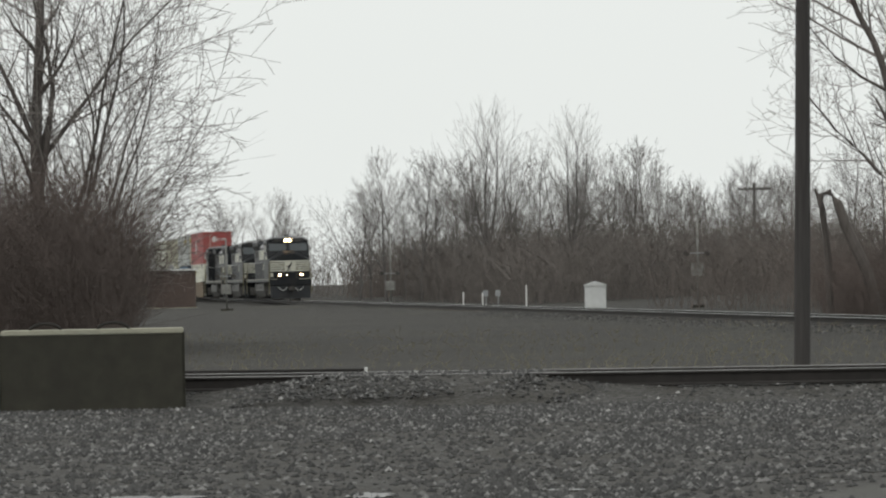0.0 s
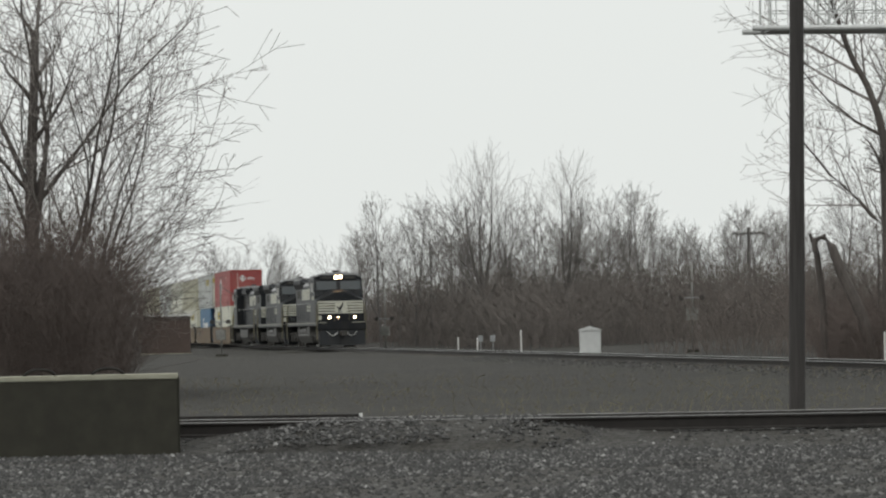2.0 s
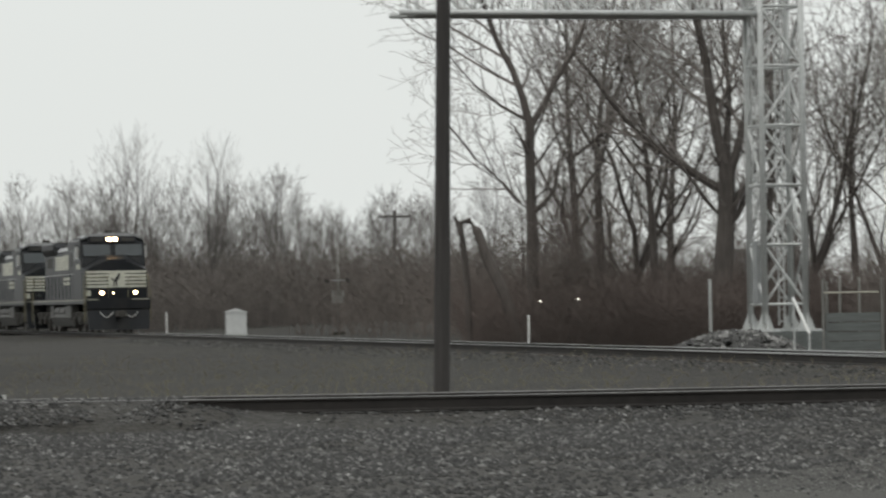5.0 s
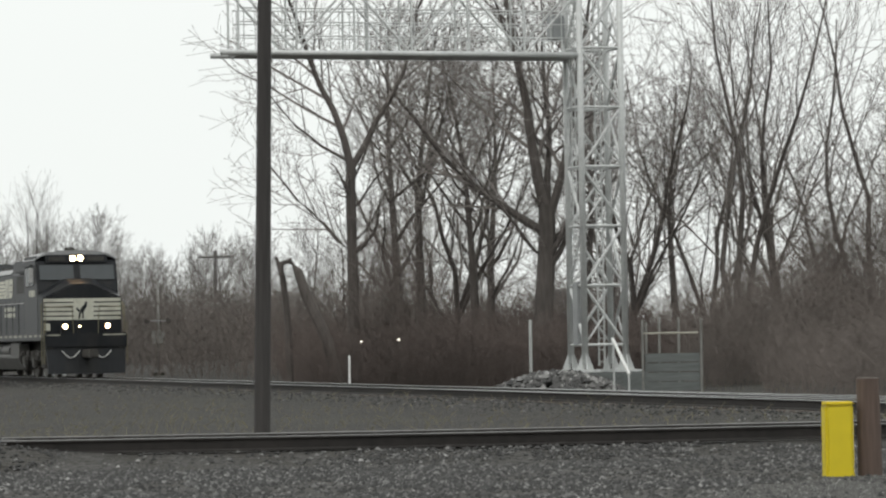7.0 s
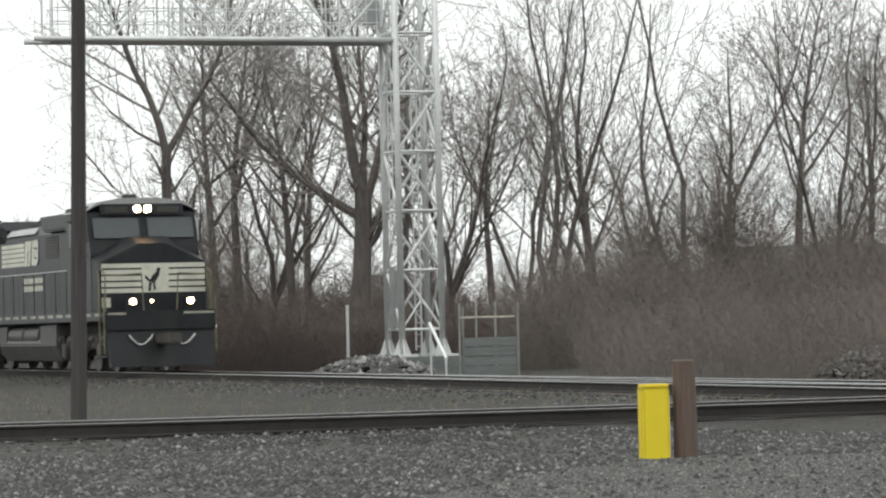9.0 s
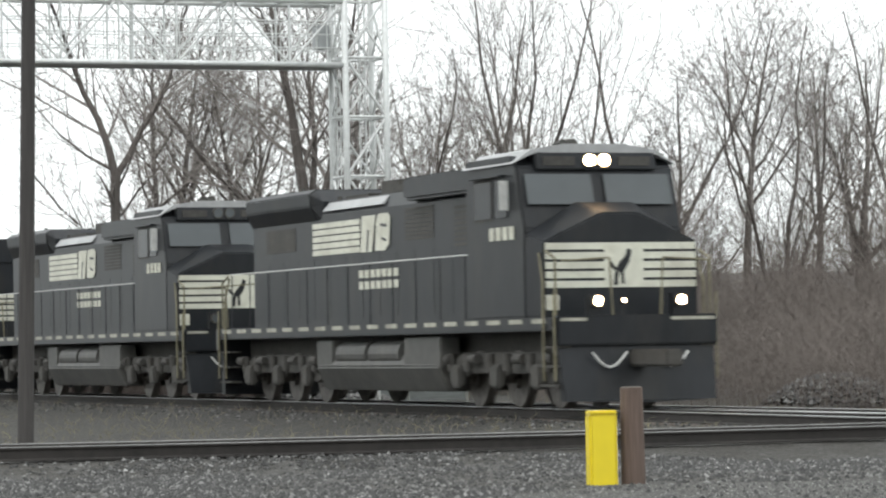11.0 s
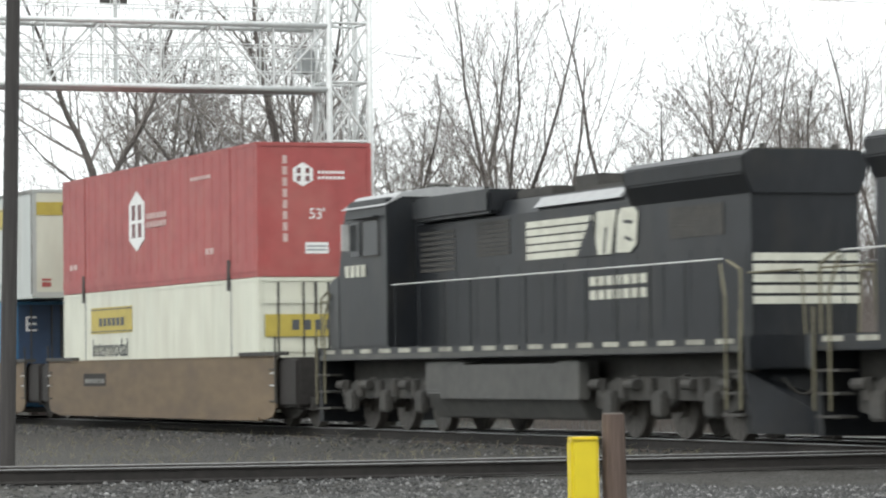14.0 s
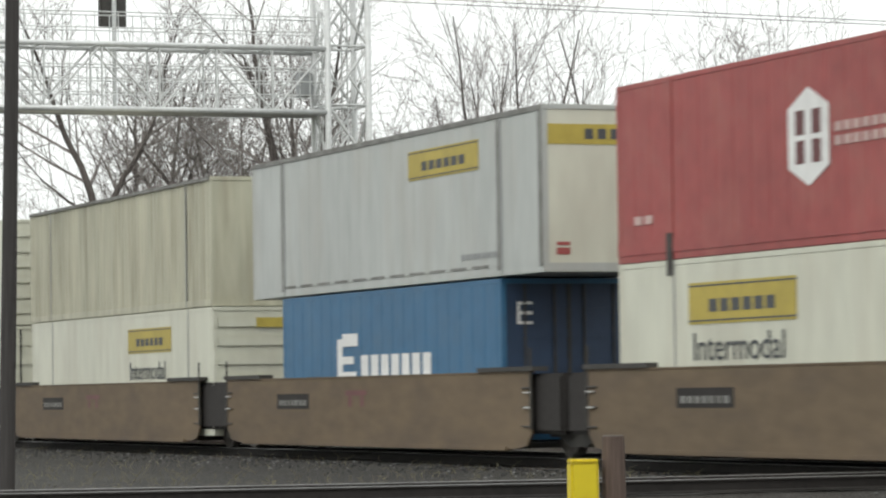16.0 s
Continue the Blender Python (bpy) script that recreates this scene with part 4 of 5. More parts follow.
        bm = bmesh.new()
        cyl(bm, (9.6005, -0.23, 1.86), (9.603, -0.23, 1.86), 0.034, seg=12)
        lens_disc(bm, can, M_DITCH)
        part("marker_bracket", boxes((9.5, 9.52, -0.28, -0.18, 1.6, 1.9)), M_BLACK, lo)
    for y0, y1 in ((-1.45, -0.95), (0.62, 1.45)):
        part("platform_edge", boxes((9.651, 9.657, y0, y1, 1.52, 1.575)), M_DASH, lo)
    if turned:
        for sy in (-1, 1):
            ya, yb = (-1.508, -1.5005) if sy < 0 else (1.5005, 1.508)
            part("sill_band", boxes((-10.0, 9.38, ya + 0.002, yb - 0.002, 1.38, 1.47)), M_TANK, lo, "dusty band along the sill")
            # dark rearing shape across the end of the stripes
            bm = bmesh.new()
            ya, yb = (-0.949, -0.945) if sy < 0 else (0.945, 0.949)
            x0, k = (-2.75, 1) if sy < 0 else (-2.45, -1)
            pts = [(x0, 3.04), (x0 + k * 0.9, 3.04), (x0 + k * 0.75, 3.5), (x0 + k * 0.62, 3.8), (x0 + k * 0.5, 3.55), (x0 + k * 0.25, 3.3)]
            prism(bm, pts if k > 0 else pts[::-1], "y", ya, yb)
            part("emblem", bm, M_BLACK, lo, "dark emblem shape")
    # tank, reservoirs, trucks
    bm = bmesh.new()
    prism(bm, [(-1.3, 1.0), (-1.42, 0.75), (-1.2, 0.28), (1.2, 0.28), (1.42, 0.75), (1.3, 1.0)], "x", -3.5, 3.6)
    part("fuel_tank", bm, M_TANK, lo, bevel=0.03)
    for sy in (-1, 1):
        for x0, x1 in ((-2.3, -0.55), (-0.35, 1.4)):
            bm = bmesh.new()
            cyl(bm, (x0, sy * 1.15, 1.0), (x1, sy * 1.15, 1.0), 0.26, seg=18)
            part("air_reservoir", bm, M_TANK, lo, smooth=False, bevel=0.0)
        part("equipment_box", boxes((1.7, 3.7, sy * 1.2 - 0.2, sy * 1.2 + 0.2, 0.72, 1.3)), M_TANK, lo, bevel=0.03)
        part("equipment_box", boxes((-3.5, -2.5, sy * 1.2 - 0.2, sy * 1.2 + 0.2, 0.75, 1.28)), M_TANK, lo, bevel=0.03)
    if turned:
        for sy in (-1, 1):
            part("battery_box", boxes((-3.7, 2.8, sy * 1.36 - 0.1, sy * 1.36 + 0.1, 0.62, 1.24)), M_TANK, lo, "dusty grey equipment box", bevel=0.02)
    for cx in (6.2, -6.5):
        loco_truck(lo, cx)
    MOVERS.append((lo, u, 0.0, turned))
    return lo


locomotive("leading black diesel locomotive with cream nose stripes and lit headlights", 58.6, False, True)
locomotive("second black diesel locomotive with cream stripes and emblem", 36.3, False, False)
locomotive("third black diesel locomotive running cab backwards", 14.0, True, False)


def container(label, u_front, length, z0, h, material, door, kind, width=2.6):
    """A box container; its origin at the middle of its floor, front towards the engine."""
    co = empty("container")
    tagged(co, label, "container", "containers on the train")
    L, W = length / 2, width / 2
    part("floor_frame", boxes((-L, L, -W, W, 0, 0.16)), material, co, bevel=0.01)
    part("roof", boxes((-L, L, -W, W, h - 0.09, h)), material, co, bevel=0.01)
    for sx in (-1, 1):
        for sy in (-1, 1):
            part("corner_post", boxes((sx * L - (0.14 if sx > 0 else 0), sx * L + (0 if sx > 0 else 0.14), sy * W - (0.1 if sy > 0 else 0), sy * W + (0 if sy > 0 else 0.1), 0.161, h - 0.091)), material, co)
    n = int(length / (0.28 if kind == "corrugated" else 0.6))
    depth = 0.035 if kind == "corrugated" else 0.008
    for sy in (-1, 1):
        bm = bmesh.new()
        pts = []
        for i in range(n):
            a = -L + 0.14 + (length - 0.28) * i / n
            b_ = a + (length - 0.28) / n
            q = (b_ - a) / 4
            y1, y0 = sy * (W - 0.005), sy * (W - 0.005 - depth)
            pts += [(a, y1), (a + q * (1.6 if kind == "corrugated" else 3.4), y1), (a + q * (2.1 if kind == "corrugated" else 3.55), y0), (a + q * (3.5 if kind == "corrugated" else 3.85), y0)]
        pts.append((L - 0.14, sy * (W - 0.005)))
        vs = [[bm.verts.new((x, y, z)) for x, y in pts] for z in (0.161, h - 0.091)]
        vb = [[bm.verts.new((x, y - sy * 0.06, z)) for x, y in (pts[0], pts[-1])] for z in (0.161, h - 0.091)]
        for i in range(len(pts) - 1):
            bm.faces.new((vs[0][i], vs[0][i + 1], vs[1][i + 1], vs[1][i]))
        bm.faces.new((vb[0][0], vb[0][1], vb[1][1], vb[1][0]))
        part("side_panel", bm, material, co)
    if length > 15.5:
        for x in (-6.05, 6.05):  # lifting posts at forty feet
            for sy in (-1, 1):
                part("stacking_post", boxes((x - 0.09, x + 0.09, sy * W - 0.012, sy * W + 0.012, 0.02, h - 0.02)), material, co)
                part("post_seam", boxes((x + 0.091, x + 0.125, sy * W - 0.009, sy * W + 0.009, 0.02, h - 0.02)), M_BOX if material is not M_RED else M_RED, co)
    # end towards the engine
    part("end_wall", boxes((L - 0.06, L - 0.02, -W + 0.1, W - 0.1, 0.161, h - 0.091)), door, co)
    part("end_wall", boxes((-L + 0.02, -L + 0.06, -W + 0.1, W - 0.1, 0.161, h - 0.091)), door, co)
    if kind == "doors":
        for k in range(4):
            bm = bmesh.new()
            y = -W + 0.45 + k * 0.57
            rod(bm, [(L + 0.01, y, 0.12), (L + 0.01, y, h - 0.1)], 0.022)
            part("locking_bar", bm, M_UNDER, co)
        for k in range(5):
            part("door_batten", boxes((L - 0.019, L + 0.004, -W + 0.12, W - 0.12, 0.25 + k * 0.52, 0.4 + k * 0.52)), door, co)
        part("door_seam", boxes((L - 0.019, L + 0.012, -0.03, 0.03, 0.1, h - 0.1)), M_UNDER, co)
    elif kind == "ribs":
        for k in range(6):
            part("end_rib", boxes((L - 0.019, L + 0.02, -W + 0.1, W - 0.1, 0.3 + k * 0.42, 0.52 + k * 0.42)), door, co, bevel=0.02)
    MOVERS.append((co, u_front - length / 2, z0, False))
    return co


def side_sign(co, x0, x1, z0, z1, W=1.3, material=None, name="sign_panel", off=0.006):
    return part(name, boxes((x0, x1, -W - off, -W + 0.001, z0, z1)), material or M_YSIGN, co)


def text_on(co, word, x, z, size, W, material, name="lettering", xs=1.0):
    cu = bpy.data.curves.new(name, "FONT")
    cu.body, cu.size, cu.extrude = word, size, 0.003
    ob = new("text_source", cu)
    me = bpy.data.meshes.new_from_object(ob.evaluated_get(bpy.context.evaluated_depsgraph_get()))
    bpy.data.objects.remove(ob)
    me.materials.clear()
    me.materials.append(material)
    t = new(name, me)
    t.parent = co
    t.matrix_basis = pose(x, -W - 0.008, z, 90) @ Matrix.Diagonal((xs, 1, 1, 1))
    return t


def end_text(co, word, L, y, z, size, material, name="lettering"):
    t = text_on(co, word, 0, 0, size, 0, material, name)
    t.matrix_basis = pose(L + 0.012, y, z, 90, 0, 90)
    return t


def each(name, material, parent, *bs):
    for b in bs:
        part(name, boxes(b), material, parent)


def sign_block(co, x0, x1, z0, z1, letters=6, W=1.3):
    side_sign(co, x0, x1, z0, z1, W)
    w, h = x1 - x0, z1 - z0
    bars(co, x0 + w * 0.2, x0 + w * 0.84, z0 + h * 0.28, z0 + h * 0.74, -W - 0.011, -W - 0.0065, 1, letters, M_INK)
    each("panel_rule", M_INK, co, (x0, x1, -W - 0.01, -W - 0.0062, z0 + h * 0.06, z0 + h * 0.1), (x0, x1, -W - 0.01, -W - 0.0062, z0 + h * 0.9, z0 + h * 0.94))


# first well: red on white
red = container("red fifty-three foot container stacked on a white one", 0.0, 16.15, 3.19, 2.89, M_RED, M_RED, "smooth")
part("lower_rail", boxes((-8.075, 8.075, -1.312, -1.301, 0.12, 0.34)), M_RED, red)
for x in (-6.05, 6.05):
    part("post_bracket", boxes((x - 0.1, x + 0.1, -1.33, -1.3065, -0.25, 0.42)), M_UNDER, red)
bm = bmesh.new()
prism(bm, [(-1.87, 1.15), (-1.22, 0.87), (-0.57, 1.15), (-0.57, 2.02), (-1.22, 2.31), (-1.87, 2.02)], "y", -1.3085, -1.303)
part("emblem_plate", bm, M_PALE, red, "white hexagonal emblem")
for x in (-1.62, -1.1):
    for z0, z1 in ((1.2, 1.54), (1.62, 1.98)):
        part("emblem_mark", boxes((x, x + 0.28, -1.313, -1.309, z0, z1)), M_MARK, red)
bars(red, -0.4, 1.3, 1.4, 1.8, -1.309, -1.303, 2, 6, M_FADE)
bars(red, 4.3, 5.0, 0.6, 0.8, -1.309, -1.303, 1, 2, M_FADE)
bars(red, -7.4, -6.6, 0.6, 0.8, -1.309, -1.303, 1, 2, M_FADE)
bars(red, 3.2, 4.8, 2.3, 2.42, -1.309, -1.303, 1, 7, M_FADE)
bm = bmesh.new()
prism(bm, [(-0.26 + 0.26 * math.cos(radians(60 * k + 30)), 2.2 + 0.26 * math.sin(radians(60 * k + 30))) for k in range(6)], "x", 8.056, 8.062)
part("emblem_plate", bm, M_PALE, red, "white hexagonal emblem")
for y in (-0.4, -0.2):
    for z0, z1 in ((2.05, 2.17), (2.22, 2.34)):
        part("emblem_mark", boxes((8.063, 8.068, y, y + 0.09, z0, z1)), M_MARK, red)
each("lettering_bar", M_PALE, red, *[(8.056, 8.062, 0.08 + k * 0.09, 0.14 + k * 0.09, z, z + 0.06) for k in range(7) for z in (2.1, 2.22)])
end_text(red, "53'", 8.05, -0.14, 1.25, 0.32, M_PALE)
part("plate", boxes((8.056, 8.06, -0.22, 0.3, 0.5, 0.74)), M_PALE, red, "small white plate")
each("lettering_bar", M_BOX, red, (8.061, 8.064, -0.18, 0.26, 0.64, 0.68), (8.061, 8.064, -0.18, 0.26, 0.56, 0.6))
each("lettering_bar", M_FADE, red, *[(8.056, 8.06, -0.72, -0.62, 0.75 + k * 0.24, 0.93 + k * 0.24) for k in range(8)])
white1 = container("white fifty-three foot container in the well of the car", 0.0, 16.15, 0.29, 2.89, M_WHITE, M_WHITE, "doors")
sign_block(white1, -5.4, -1.7, 1.86, 2.5)
text_on(white1, "Intermodal", -5.3, 1.3, 0.62, 1.3, M_INK, xs=1.18)
part("end_sign", boxes((8.08, 8.09, -1.15, 1.15, 1.62, 2.1)), M_YSIGN, white1, "yellow end panel")
each("lettering_bar", M_INK, white1, *[(8.091, 8.095, -0.55 + k * 0.26, -0.38 + k * 0.26, 1.76, 1.98) for k in range(6)])
# second well: grey-white on blue
silver = container("grey-white ribbed container overhanging a blue one", -19.3, 16.15, 3.19, 2.89, M_SILVER, M_WHITE, "smooth")
bars(silver, -6.0, 5.8, 0.17, 0.24, -1.309, -1.303, 1, 11, M_GRIME, "drain_slot")
part("top_rail", boxes((-8.07, 8.05, -1.316, -1.304, 2.79, 2.884)), M_GRIME, silver, "grimy top rail")
for x in (-6.05, 6.05):
    part("side_post", boxes((x - 0.07, x + 0.07, -1.314, -1.304, 0.1, 2.785)), M_GRIME, silver)
part("corner_post", boxes((7.9, 8.049, -1.314, -1.304, 0.1, 2.785)), M_GRIME, silver)
sign_block(silver, 1.5, 5.1, 1.95, 2.5)
part("end_sign", boxes((8.056, 8.066, -1.2, 1.2, 2.2, 2.55)), M_YSIGN, silver, "yellow end panel")
each("lettering_bar", M_INK, silver, *[(8.067, 8.071, -0.5 + k * 0.24, -0.34 + k * 0.24, 2.29, 2.47) for k in range(6)])
each("warning_label", M_RED, silver, (8.056, 8.062, -1.05, -0.8, 0.3, 0.42), (8.056, 8.062, -1.05, -0.8, 0.46, 0.52))
bars(silver, 4.2, 6.0, 0.35, 0.5, -1.309, -1.303, 1, 7, M_BOX)
blue = container("blue forty foot container with white lettering shapes", -21.3, 12.19, 0.29, 2.86, M_BLUE, M_NAVY, "doors")
part("emblem_mark", boxes((-2.65, -2.35, -1.311, -1.302, 1.1, 1.95), (-2.35, -1.55, -1.311, -1.302, 1.1, 1.3), (-2.35, -1.7, -1.311, -1.302, 1.45, 1.6), (-2.35, -1.45, -1.311, -1.302, 1.8, 2.05)), M_PALE, blue, "white emblem shape")
bars(blue, -1.25, 2.75, 1.12, 1.85, -1.311, -1.302, 1, 7, M_PALE)
part("end_mark", boxes((6.1, 6.106, -1.0, -0.7, 2.05, 2.1), (6.1, 6.106, -1.0, -0.94, 2.1, 2.45), (6.1, 6.106, -1.0, -0.7, 2.22, 2.28), (6.1, 6.106, -1.0, -0.7, 2.4, 2.45)), M_PALE, blue)
# third well: grimy cream on white
tan = container("grimy cream corrugated container stacked on a white one", -38.5, 16.15, 3.15, 2.89, M_TAN, M_TAN, "corrugated")
part("top_rail", boxes((-8.07, 8.05, -1.33, -1.304, 2.81, 2.884)), M_GRIME, tan, "grimy top rail")
white2 = container("white fifty-three foot container under a grimy cream one", -38.4, 16.15, 0.27, 2.86, M_WHITE, M_WHITE, "ribs")
sign_block(white2, 1.2, 4.8, 1.92, 2.5)
text_on(white2, "Intermodal", 1.3, 1.3, 0.6, 1.3, M_INK, xs=1.15)
part("end_sign", boxes((8.1, 8.106, -0.3, 1.15, 2.4, 2.62)), M_YSIGN, white2, "yellow end panel")
# more of the train behind
for i, (m_top, m_low, k_top) in enumerate(((M_WHITE, M_WHITE, "ribs"), (M_SILVER, M_WHITE, "smooth"), (M_TAN, M_RED, "corrugated"), (M_WHITE, M_BLUE, "smooth"))):
    container("pale container high on a following car", -57.6 - 19.15 * i, 16.15, 3.17, 2.89, m_top, m_top, k_top)
    container("container low in the well of a following car", -57.6 - 19.15 * i, 16.15, 0.28, 2.86, m_low, m_low, "doors")


def well_car(u_front, u_back, first=False):
    wc = empty("well_car")
    tagged(wc, "brown double-stack well car on steel wheels", "railway wagon", "wagons of the train")
    c = (u_front + u_back) / 2
    L = (u_front - u_back) / 2
    for sy in (-1, 1):
        bm = bmesh.new()
        y0, y1 = sy * 1.42, sy * 1.46
        prism(bm, [(-L, 0.42), (-L + 0.22, 0.22), (-L + 0.7, 0.16), (L - 0.7, 0.16), (L - 0.22, 0.22), (L, 0.42), (L, 1.46), (-L, 1.46)], "y", min(y0, y1), max(y0, y1))
        part("side_sill", bm, M_WELL, wc)
        part("top_chord", boxes((-L, L, min(sy * 1.38, sy * 1.47), max(sy * 1.38, sy * 1.47), 1.461, 1.5)), M_WELL, wc, bevel=0.01)
        part("bottom_chord", boxes((-L + 1.1, L - 1.1, min(sy * 1.36, sy * 1.5), max(sy * 1.36, sy * 1.5), 0.12, 0.2)), M_WELL, wc, bevel=0.01)
        for ex in (-1, 1):
            a, b_ = sorted((ex * (L - 2.4), ex * (L + 0.15)))
            part("end_platform", boxes((a, b_, min(sy * 1.2, sy * 1.5), max(sy * 1.2, sy * 1.5), 1.501, 1.58)), M_UNDER, wc, "dark end platform")
        bars(wc, -L + 3.6, -L + 5.4, 0.93, 1.1, sy * 1.4655 if sy < 0 else 1.4601, -1.4601 if sy < 0 else 1.4645, 1, 7, M_GRIME)
    part("number_panel", boxes((-L + 3.45, -L + 5.5, -1.4625, -1.4602, 0.86, 1.17)), M_RUST, wc, "dark panel behind the markings")
    if not first:
        each("car_emblem", M_MARK, wc, (-0.9, 0.3, -1.464, -1.4602, 1.12, 1.22), (-0.75, -0.55, -1.464, -1.4602, 0.9, 1.11), (-0.05, 0.15, -1.464, -1.4602, 0.9, 1.11))
    for ex in (-1, 1):
        xa = ex * (L - 0.12)
        for z in (0.86, 1.12):
            part("rung", boxes((xa - 0.14, xa + 0.14, -1.5, -1.47, z, z + 0.025)), M_GRAB, wc, "pale grab rung")
    part("floor", boxes((-L + 1.0, L - 1.0, -1.4, 1.4, 0.16, 0.26)), M_UNDER, wc)
    for ex in (-1, 1):
        a, b_ = sorted((ex * (L - 0.4), ex * (L + 1.12)))
        # dark block stretched to fill the gap towards the next car
        part("end_bulkhead", boxes((a, b_, -1.36, 1.36, 0.42, 1.455)), M_RUST, wc, "dark end bulkhead reaching into the gap", bevel=0.06)
        bm = bmesh.new()
        for k in range(2):
            rod(bm, [(ex * (L + 0.02), -1.47 + k * 0.02, 0.5 + k * 0.0), (ex * (L + 0.02), -1.47, 1.9)], 0.02)
        for k in range(4):
            rod(bm, [(ex * (L + 0.02), -1.48, 0.55 + k * 0.33), (ex * (L - 0.35), -1.48, 0.55 + k * 0.33)], 0.016)
        part("ladder", bm, M_UNDER, wc)
    # truck at the front joint
    if not first:
        trucks = (L + 1.15,)
    else:
        trucks = (L - 0.1,)
    for tx in trucks:
        for sy in (-1, 1):
            bm = bmesh.new()
            prism(bm, [(tx - 1.25, 0.36), (tx - 0.8, 0.36), (tx - 0.35, 0.2), (tx + 0.35, 0.2), (tx + 0.8, 0.36), (tx + 1.25, 0.36), (tx + 1.25, 0.62), (tx + 0.4, 0.85), (tx - 0.4, 0.85), (tx - 1.25, 0.62)], "y", sy * 1.0 - 0.07, sy * 1.0 + 0.07)
            part("truck_frame", bm, M_UNDER, wc)
        for dx in (-0.9, 0.9):
            w = wheelset(wc, tx + dx, 0.48)
            WHEELS.append((w, tx + dx, 0.48))
    MOVERS.append((wc, c, 0.0, False))


well_car(1.6, -17.1, True)
for i in range(6):
    well_car(-19.6 - 19.4 * i if i < 2 else -58.4 - 19.15 * (i - 2), -36.9 - 19.4 * i if i < 2 else -75.4 - 19.15 * (i - 2))


# ---- trees and brush
def tubes(name, branches, material, seg):
    """Tapered tubes along polylines of (point, radius)."""
    V, F, n = [], [], 0
    for pts in branches:
        k = seg if len(pts) < 7 else seg + 3
        for i, (p, r) in enumerate(pts):
            d = (pts[min(i + 1, len(pts) - 1)][0] - pts[max(i - 1, 0)][0]).normalized()
            u = d.orthogonal().normalized()
            w = d.cross(u)
            for j in range(k):
                a = 6.28319 * j / k
                V.append(p + (u * math.cos(a) + w * math.sin(a)) * r)
            if i:
                for j in range(k):
                    F.append((n + (i - 1) * k + j, n + (i - 1) * k + (j + 1) % k, n + i * k + (j + 1) % k, n + i * k + j))
        n += len(pts) * k
    return raw(name, [tuple(v) for v in V], F, material)


def grow(rng, start, way, length, r, level, out, opt):
    """One branch and, from it, the next ones."""
    steps = (9, 8, 4, 2, 1)[level]
    pts, p, d = [], Vector(start), Vector(way).normalized()
    tip = opt["tip"] if level == 0 else 0.16
    for i in range(steps + 1):
        pts.append((p.copy(), max(opt["twig"], r * (1 - (1 - tip) * (i / steps) ** 0.85))))
        wob = (0.05, 0.12, 0.16, 0.2, 0.22)[level] * opt["wander"]
        d = (d + Vector((rng.gauss(0, wob), rng.gauss(0, wob), rng.gauss(0, wob * 0.6) + (0.05, 0.08, 0.07, 0.05, 0.03)[level] * opt["lift"]))).normalized()
        p = p + d * (length / steps)
    out[level].append(pts)
    if level >= opt["levels"]:
        return
    count = opt["count"][level]
    if level:
        count = max(2, round(count * min(1.3, (length / opt["span"][level]) ** 0.5)))
    lo = opt["clear"] if level == 0 else 0.12
    turn = rng.uniform(0, 6.283)
    for j in range(count):
        t = lo + (1 - lo) * (j + rng.random()) / count
        i = min(steps - 1, int(t * steps))
        f = t * steps - i
        q = pts[i][0].lerp(pts[i + 1][0], f)
        rr = pts[i][1] * (1 - f) + pts[i + 1][1] * f
        dd = (pts[i + 1][0] - pts[i][0]).normalized()
        turn += 2.4 + rng.gauss(0, 0.5)
        side = Matrix.Rotation(turn, 3, dd) @ dd.orthogonal().normalized()
        ang = radians(rng.uniform(*opt["angle"][level]))
        nd = dd * math.cos(ang) + side * math.sin(ang)
        if level == 0:
            ln = height_share(t, lo) * opt["reach"] * rng.uniform(0.7, 1.15)
        else:
            ln = length * rng.uniform(0.3, 0.6) * (1.15 - 0.6 * t) * opt["stretch"]
        grow(rng, q, nd, ln, min(rr * 0.8, rr * rng.uniform(*opt["thin"])), level + 1, out, opt)


def height_share(t, lo):
    return 1.1 - 0.7 * (t - lo) / (1 - lo)


